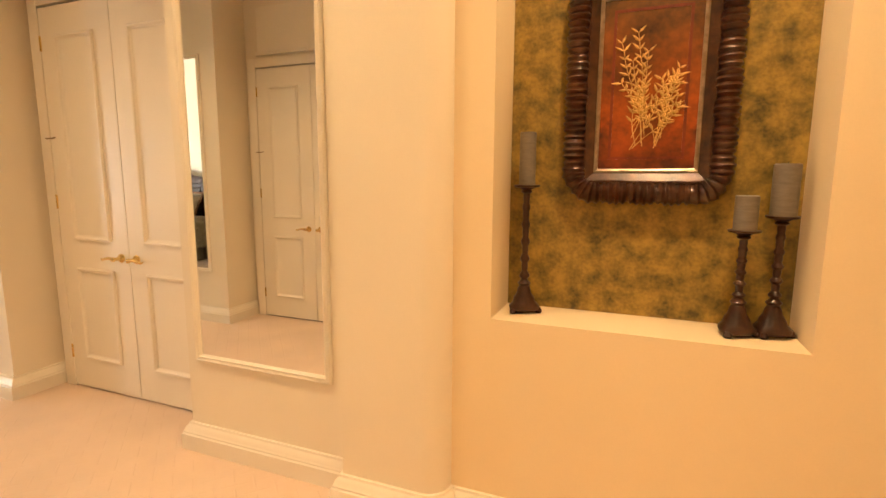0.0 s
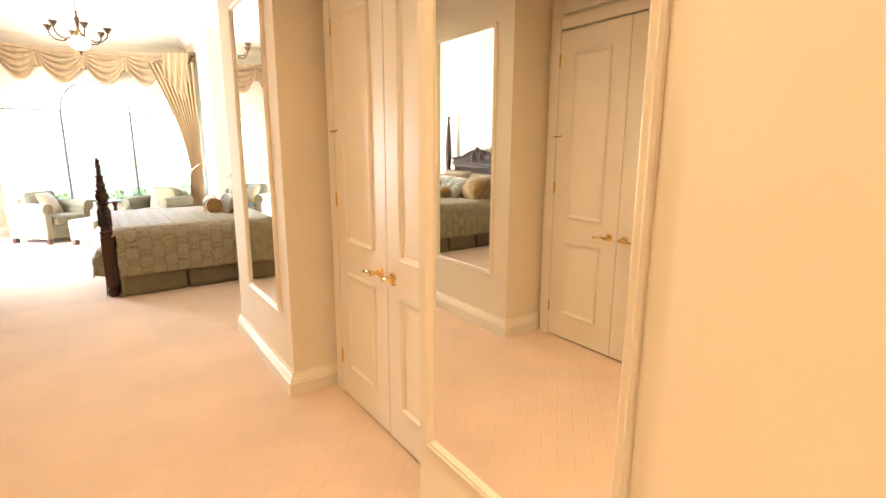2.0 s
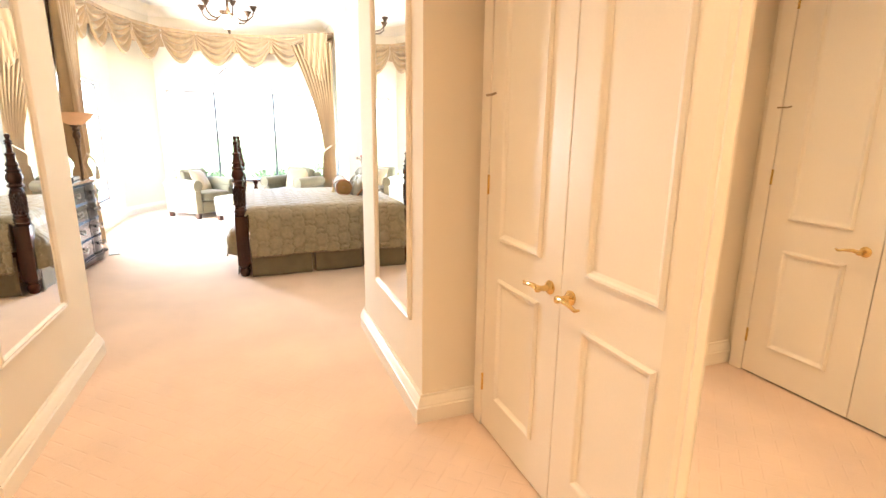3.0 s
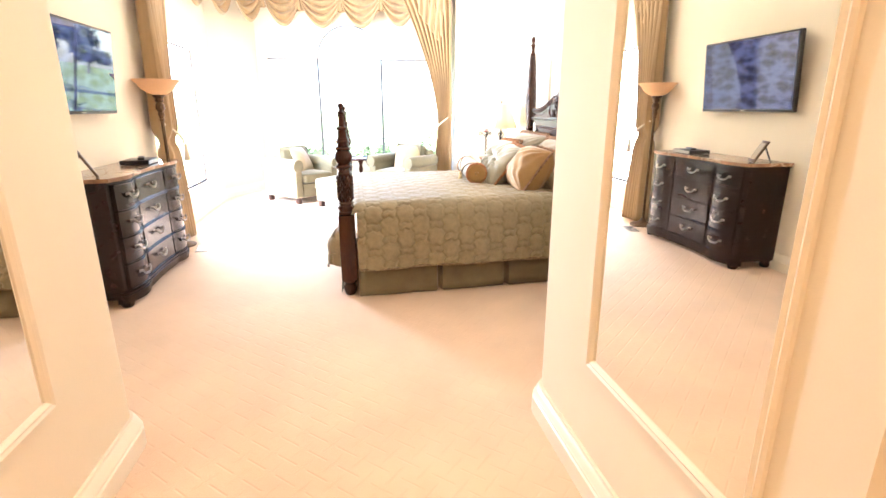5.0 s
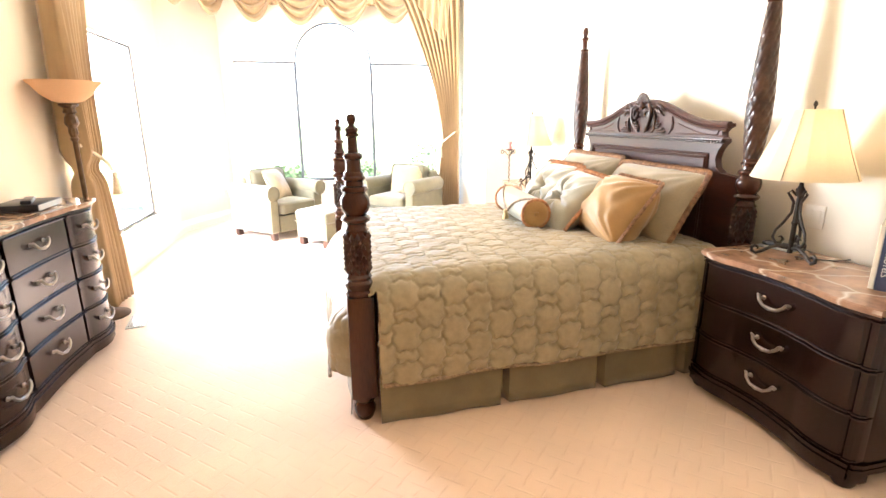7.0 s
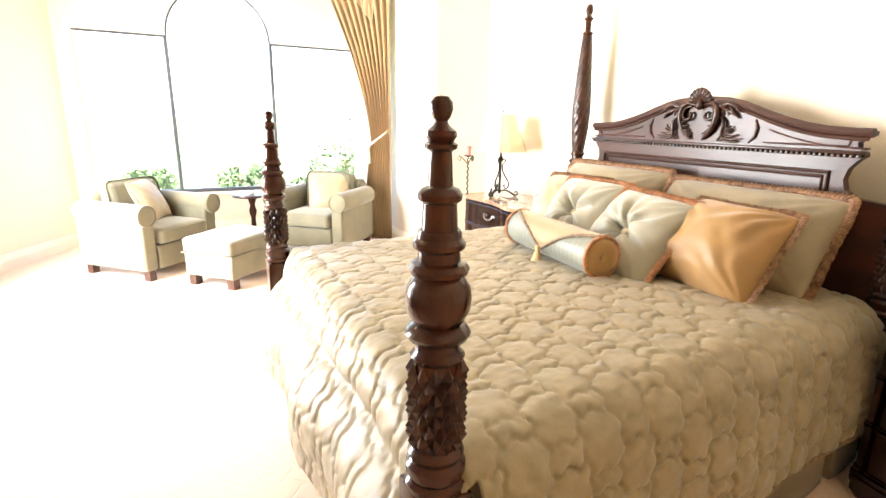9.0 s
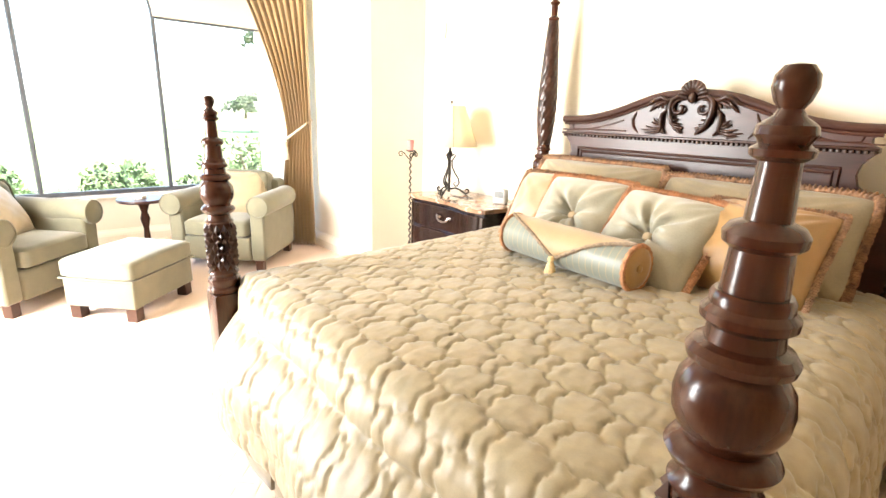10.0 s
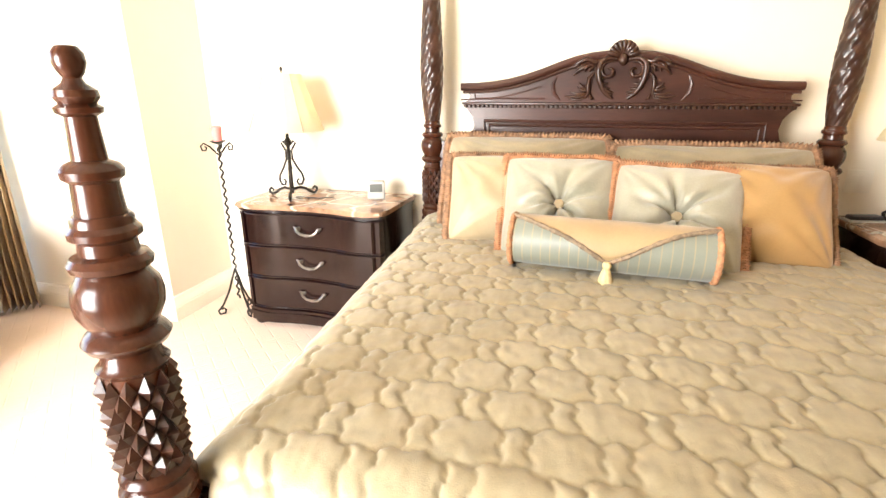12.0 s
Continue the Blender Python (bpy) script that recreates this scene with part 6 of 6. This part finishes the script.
solid("coaster_stack", Mesh().lathe([(0.0, 0.0), (0.05, 0.0), (0.052, 0.02), (0.05, 0.022), (0.048, 0.03), (0.0, 0.03)], 20), CREAMPL, "stack of pale coasters on the side table", "coasters", pose(-10.72, 1.74, 0.602))

# ---- chandelier ----
BOWL = emitter("lit_glass_bowl", (1.0, 0.80, 0.52), 0.9)
_t = thing("chandelier", "bronze six-arm chandelier with lit glass bowl", "chandelier", pose(-8.2, 1.56, 0))
part("ceiling_rose", Mesh().lathe([(0.0, 3.70), (0.08, 3.695), (0.07, 3.67), (0.02, 3.655), (0.0, 3.655)], 20), BRONZE, _t)
for _k in range(9):
    _z = 3.64 - _k * 0.040
    _ring = [(0.010 * math.cos(2 * math.pi * i / 12), 0.0, _z + 0.024 * math.sin(2 * math.pi * i / 12)) for i in range(12)]
    part("chain_link", Mesh().tube([(x, 0, z) if _k % 2 else (0, x, z) for x, y, z in _ring], 0.004, 5, closed=True), BRONZE, _t)
part("column", Mesh().lathe([(0.0, 3.29), (0.016, 3.28), (0.012, 3.22), (0.03, 3.19), (0.02, 3.15), (0.014, 3.06), (0.035, 3.02), (0.05, 2.99), (0.03, 2.96), (0.0, 2.95)], 20), BRONZE, _t)
part("glass_bowl", Mesh().lathe([(0.03, 2.97), (0.10, 2.96), (0.125, 2.93), (0.11, 2.86), (0.06, 2.81), (0.02, 2.80), (0.0, 2.80)], 28), BOWL, _t, "glowing alabaster glass bowl")
part("bowl_finial", Mesh().lathe([(0.0, 2.80), (0.022, 2.798), (0.028, 2.785), (0.014, 2.77), (0.018, 2.757), (0.0, 2.74)], 16), BRONZE, _t)
for _k in range(6):
    _a = radians(60 * _k + 12)
    _p = [(0.04, 3.00), (0.10, 2.95), (0.18, 2.91), (0.26, 2.92), (0.32, 2.97), (0.335, 3.03)]
    _arm = part("arm", Mesh().tube([(r * math.cos(_a), r * math.sin(_a), z) for r, z in _p], [0.011, 0.011, 0.010, 0.010, 0.009, 0.008], 8), BRONZE, _t)
    part("cup", Mesh().lathe([(0.0, 3.025), (0.018, 3.03), (0.028, 3.05), (0.045, 3.075), (0.05, 3.09), (0.04, 3.085), (0.0, 3.06)], 16, (0.335 * math.cos(_a), 0.335 * math.sin(_a), 0)), BRONZE, _arm)
lamp("chandelier_bulb", "POINT", Matrix.Translation((-8.2, 1.56, 3.15)), 2.0, (1.0, 0.75, 0.45), radius=0.08)

# ---- the picture niche ----


def picture_art():
    m = mat("painted_panel", (0.16, 0.045, 0.012), 0.4, var=0.8, scale=7, grain=45, bump=0.3, detail=8)
    nt, make, link, b = tune(m)
    old = b.inputs["Base Color"].links[0].from_socket
    tc, sep, rp, mx = make("ShaderNodeTexCoord"), make("ShaderNodeSeparateXYZ"), make("ShaderNodeValToRGB"), make("ShaderNodeMix")
    mx.data_type, mx.blend_type = "RGBA", "MULTIPLY"
    mx.inputs[0].default_value = 1.0
    link(tc.outputs["Object"], sep.inputs[0])
    mr = make("ShaderNodeMapRange")
    mr.inputs["From Min"].default_value, mr.inputs["From Max"].default_value = -0.34, 0.34
    link(sep.outputs[2], mr.inputs["Value"])
    e = rp.color_ramp.elements
    e[0].position, e[0].color = 0.0, (0.62, 0.30, 0.22, 1)
    e[1].position, e[1].color = 1.0, (0.55, 0.95, 0.55, 1)
    k = e.new(0.28)
    k.color = (1.9, 1.25, 0.45, 1)
    link(mr.outputs[0], rp.inputs[0])
    link(old, mx.inputs[6])
    link(rp.outputs[0], mx.inputs[7])
    link(mx.outputs[2], b.inputs["Base Color"])
    return m


GILT = mat("gilt_leaf_paint", (0.68, 0.42, 0.13), 0.35, metal=0.25, var=0.3, scale=20, grain=80, bump=0.2)
REDLINE = mat("oxblood_paint", (0.16, 0.025, 0.012), 0.4, var=0.4, scale=14, grain=60, bump=0.2)
FRAMEDK = mat("bronzed_frame", (0.060, 0.022, 0.010), 0.30, metal=0.2, var=0.7, scale=18, grain=60, bump=0.4, coat=0.4)
SILVERLN = mat("silver_leaf", (0.36, 0.28, 0.20), 0.34, metal=0.8, var=0.3, scale=30, grain=80, bump=0.1)
PICX, PICZ, PICW, PICH = 0.866, 1.762, 0.168, 0.306
pic = thing("framed_picture", "golden branch painting on rust red in a thick scalloped dark frame", "picture", pose(PICX, NYB - 0.001, PICZ))
part("panel", Mesh().box(-PICW, -0.030, -PICH, PICW, -0.012, PICH), picture_art(), pic, "rust and olive painted panel", smooth=0)


def rect_frame(m, w, h, sec):
    ring, inn = [(-w, -h), (w, -h), (w, h), (-w, h)], [(-1, -1), (1, -1), (1, 1), (-1, 1)]
    n = len(sec)
    vs = [(px + ix * a, y, pz + iz * a) for (px, pz), (ix, iz) in zip(ring, inn) for a, y in sec]
    return m.add(vs, [(k * n + i, k * n + (i + 1) % n, ((k + 1) % 4) * n + (i + 1) % n, ((k + 1) % 4) * n + i) for k in range(4) for i in range(n)])


part("inner_line", rect_frame(Mesh(), PICW - 0.045, PICH - 0.045, [(0, -0.030), (0, -0.032), (0.010, -0.032), (0.010, -0.030)]), REDLINE, pic, "dark red painted line", smooth=0)
part("silver_slip", rect_frame(Mesh(), PICW, PICH, [(0, -0.012), (0, -0.036), (0.008, -0.040), (0.0145, -0.038), (0.0145, -0.012)]), SILVERLN, pic, "thin silvered slip", smooth=0)
part("dark_band", rect_frame(Mesh(), PICW + 0.0145, PICH + 0.0145, [(0, -0.002), (0, -0.034), (0.030, -0.050), (0.038, -0.050), (0.040, -0.002)]), FRAMEDK, pic, smooth=0)
# scalloped outer moulding with rounded corners: a fluted roll
_m = Mesh()
_hw, _hh, _cr = PICW + 0.090, PICH + 0.092, 0.085
_pth = []
for _cx, _cz, _a0 in ((_hw - _cr, -_hh + _cr, -90), (_hw - _cr, _hh - _cr, 0), (-_hw + _cr, _hh - _cr, 90), (-_hw + _cr, -_hh + _cr, 180)):
    _pth += [(_cx + _cr * math.cos(radians(_a0 + 90 * k / 8)), _cz + _cr * math.sin(radians(_a0 + 90 * k / 8))) for k in range(9)]
_fine = []
for (_ax, _az), (_bx, _bz) in zip(_pth, _pth[1:] + _pth[:1]):
    _n = max(1, int(math.hypot(_bx - _ax, _bz - _az) / 0.006))
    _fine += [(_ax + (_bx - _ax) * k / _n, _az + (_bz - _az) * k / _n) for k in range(_n)]
_len = 0.0
_rs, _ps = [], []
for _k, _p in enumerate(_fine):
    _q = _fine[_k - 1]
    _len += math.hypot(_p[0] - _q[0], _p[1] - _q[1]) if _k else 0
    _rs.append(0.044 + 0.009 * abs(math.sin(math.pi * _len / 0.098)) + 0.0062 * math.sin(2 * math.pi * _len / 0.0245))
    _ps.append((_p[0], -0.036, _p[1]))
part("scalloped_frame", _m.tube(_ps, _rs, 16, closed=True, flat=0.8), FRAMEDK, pic, "thick scalloped bronzed moulding", smooth=50)
# painted branches, laid on in relief
_rng = random.Random(5)
_m = Mesh()


def leaf_blade(m, x, z, ang, ln, wd):
    c, s = math.cos(ang), math.sin(ang)
    p = [(0, 0), (0.35, 0.5), (0.7, 0.32), (1, 0), (0.7, -0.32), (0.35, -0.5)]
    m.add([(x + ln * a * c - wd * b * s, -0.034, z + ln * a * s + wd * b * c) for a, b in p] + [(x + ln * 0.4 * c, -0.0385, z + ln * 0.4 * s)], [(i, (i + 1) % 6, 6) for i in range(6)])


for _k in range(17):
    _x, _z = _rng.uniform(-0.06, 0.07), -0.24 + _rng.uniform(0, 0.10)
    _ang = radians(90 - _k * 3.2 + _rng.uniform(5, 38))
    _stem = [(_x, -0.033, _z)]
    _n = _rng.randint(7, 13)
    for _j in range(_n):
        _x += 0.030 * math.cos(_ang)
        _z += 0.030 * math.sin(_ang)
        _ang += _rng.uniform(-0.16, 0.14)
        if abs(_x) > PICW - 0.06 or _z > PICH - 0.09:
            break
        _stem.append((_x, -0.033, _z))
        if _j > 1:
            for _s in (-1, 1):
                leaf_blade(_m, _x, _z, _ang + _s * _rng.uniform(0.5, 1.0), _rng.uniform(0.022, 0.040), _rng.uniform(0.007, 0.011))
    if len(_stem) > 2:
        _m.tube(_stem, 0.0016, 5)
part("leaf_motif", _m, GILT, pic, "raised gilt leaves on thin stems", smooth=0)


def candlestick(x, y, h, candle_r, candle_h, label):
    t = thing("candlestick", label, "candlestick", pose(x, y, NZ0) @ Matrix.Scale(0.87, 4), "niche candlesticks")
    part("tripod_base", Mesh().lathe([(0.0, 0.014), (0.060, 0.016), (0.064, 0.03), (0.050, 0.05), (0.046, 0.07), (0.034, 0.09), (0.030, 0.11), (0.022, 0.125)], 18, wob=lambda a, z: 1 + 0.30 * max(0, 0.08 - z) / 0.08 * (0.5 + 0.5 * math.cos(3 * a))), CARVED, t, smooth=60)
    for k in range(3):
        a = radians(120 * k)
        part("foot", Mesh().lathe([(0.0, 0.0), (0.014, 0.002), (0.017, 0.012), (0.010, 0.026), (0.0, 0.03)], 10, (0.070 * math.cos(a), 0.070 * math.sin(a), 0)), CARVED, t)
    z0, z1 = 0.125, h - 0.03
    prof = [(0.022, z0), (0.030, z0 + 0.012), (0.018, z0 + 0.026)]
    n = 5
    for k in range(n):
        a = z0 + 0.03 + (z1 - z0 - 0.04) * k / n
        b = z0 + 0.03 + (z1 - z0 - 0.04) * (k + 1) / n
        r = 0.024 - 0.0015 * k
        prof += [(0.014, a), (r, a + (b - a) * 0.18), (r * 0.95, a + (b - a) * 0.30), (0.013, a + (b - a) * 0.5), (0.015, a + (b - a) * 0.8)]
    prof += [(0.014, z1 - 0.008), (0.026, z1), (0.020, z1 + 0.01)]
    part("turned_stem", Mesh().lathe(prof, 20), CARVED, t)
    part("cup", Mesh().lathe([(0.016, h - 0.022), (0.030, h - 0.014), (0.056, h - 0.008), (0.060, h), (0.052, h + 0.001), (0.0, h - 0.003)], 26), CARVED, t)
    part("candle", Mesh().lathe([(candle_r, h - 0.002), (candle_r * 1.01, h + candle_h * 0.5), (candle_r, h + candle_h - 0.004), (candle_r - 0.004, h + candle_h), (candle_r * 0.5, h + candle_h - 0.005), (0.0, h + candle_h - 0.006)], 24), WAXGREY, t, "grey pillar candle")
    part("wick", Mesh().tube([(0, 0, h + candle_h - 0.007), (0.001, 0, h + candle_h + 0.006)], 0.0012, 5), PLASTIC, t)


candlestick(0.440, 2.635, 0.590, 0.036, 0.235, "tall dark carved wooden candlestick with tall grey pillar candle")
candlestick(1.196, 2.615, 0.425, 0.042, 0.135, "short dark carved wooden candlestick with short grey candle")
candlestick(1.310, 2.650, 0.482, 0.046, 0.200, "dark carved wooden candlestick with wide grey pillar candle")

# ---- outside ----
structure("ground", Mesh().box(-260, -200, -0.5, -11.95, 200, -0.35).box(-11.95, -200, -0.5, 40, -0.62, -0.35), LAWN, "mown green lawn outside the windows", "ground")
structure("pavement", Mesh().box(-14.6, -6, -0.349, -12.0, 8, -0.30).box(-12.0, -4.5, -0.349, -6, -0.7, -0.30), PAVE, "pale stone terrace outside the windows", "pavement")


def leaves(m, c, r, n, size, rng, squash=0.8):
    for _ in range(n):
        a, b = rng.uniform(0, 2 * math.pi), math.acos(rng.uniform(-0.4, 1))
        k = r * rng.uniform(0.55, 1.0) ** 0.5 * (0.82 + 0.28 * math.sin(3 * a + c[0]) * math.sin(2 * b))
        p = Vector((c[0] + k * math.sin(b) * math.cos(a), c[1] + k * math.sin(b) * math.sin(a), c[2] + squash * k * math.cos(b)))
        u = Vector((rng.gauss(0, 1), rng.gauss(0, 1), rng.gauss(0, 1))).normalized()
        w = u.cross(Vector((rng.gauss(0, 1), rng.gauss(0, 1), rng.gauss(0, 1)))).normalized()
        s = size * rng.uniform(0.6, 1.3)
        m.add([p - u * s, p + w * s * 0.45, p + u * s, p - w * s * 0.45], [(0, 1, 2, 3)])


_rng = random.Random(21)
for _x, _y, _r in ((-14.2, 3.3, 0.62), (-14.9, 4.3, 1.1), (-14.6, 1.3, 0.42), (-15.4, 2.3, 0.7), (-14.8, -0.6, 0.6), (-15.9, 5.6, 1.3), (-16.4, 0.6, 0.6)):
    _t = thing("shrub", "rounded green garden shrub on the lawn", "shrub", pose(_x, _y, -0.35), "garden shrubs")
    _m = Mesh()
    for _k in range(5):
        _a = _rng.uniform(0, 6.28)
        _m.tube([(0, 0, 0), (0.3 * _r * math.cos(_a), 0.3 * _r * math.sin(_a), 0.4 * _r), (0.6 * _r * math.cos(_a), 0.6 * _r * math.sin(_a), 0.9 * _r)], [0.02, 0.014, 0.006], 6)
    part("stems", _m, BARK, _t)
    _m = Mesh()
    leaves(_m, (0, 0, 0.45 * _r), _r, 1500, 0.055, _rng)
    part("foliage", _m, LEAF, _t, smooth=0)
for _k in range(11):
    if _k < 6:
        _x, _y, _h = -95 + _rng.uniform(-14, 10), 34 + _k * 8.0 + _rng.uniform(-1.5, 1.5), _rng.uniform(3.6, 5.6)
    else:
        _x, _y, _h = -41 + _rng.uniform(-3, 3), 17.5 + (_k - 6) * 3.4 + _rng.uniform(-0.6, 0.6), _rng.uniform(7.0, 9.0)
    _t = thing("tree", "leafy dark green tree beyond the lawn", "tree", pose(_x, _y, -0.35), "far trees")
    _m = Mesh().tube([(0, 0, 0), (0.1, 0, _h * 0.35), (0.0, 0.1, _h * 0.7)], [0.28, 0.18, 0.06], 8)
    for _j in range(5):
        _a = _rng.uniform(0, 6.28)
        _m.tube([(0, 0, _h * 0.4), (1.2 * math.cos(_a), 1.2 * math.sin(_a), _h * 0.6), (2.0 * math.cos(_a), 2.0 * math.sin(_a), _h * 0.72)], [0.12, 0.08, 0.03], 6)
    part("trunk", _m, BARK, _t)
    _m = Mesh()
    for _j in range(9):
        leaves(_m, (_rng.uniform(-2.2, 2.2), _rng.uniform(-2.2, 2.2), _h * _rng.uniform(0.35, 0.85)), _rng.uniform(1.1, 1.9), 260, 0.32, _rng)
    part("crown", _m, LEAFDK, _t, smooth=0)
_f = thing("railing", "black iron garden railing at the edge of the lawn", "fence", pose(-17.6, 0, -0.35))
for _z in (0.12, 0.85):
    part("rail", Mesh().box(-0.015, -9, _z, 0.015, 9, _z + 0.03), BLACKFRAME, _f, smooth=0)
_bar = Mesh().box(-0.008, -0.008, 0.0, 0.008, 0.008, 0.85).data("bar", BLACKFRAME, 0)
for _k in range(121):
    _o = new("bar", _bar)
    _o.parent, _o.matrix_basis = _f, pose(0, -9 + 0.15 * _k, 0)
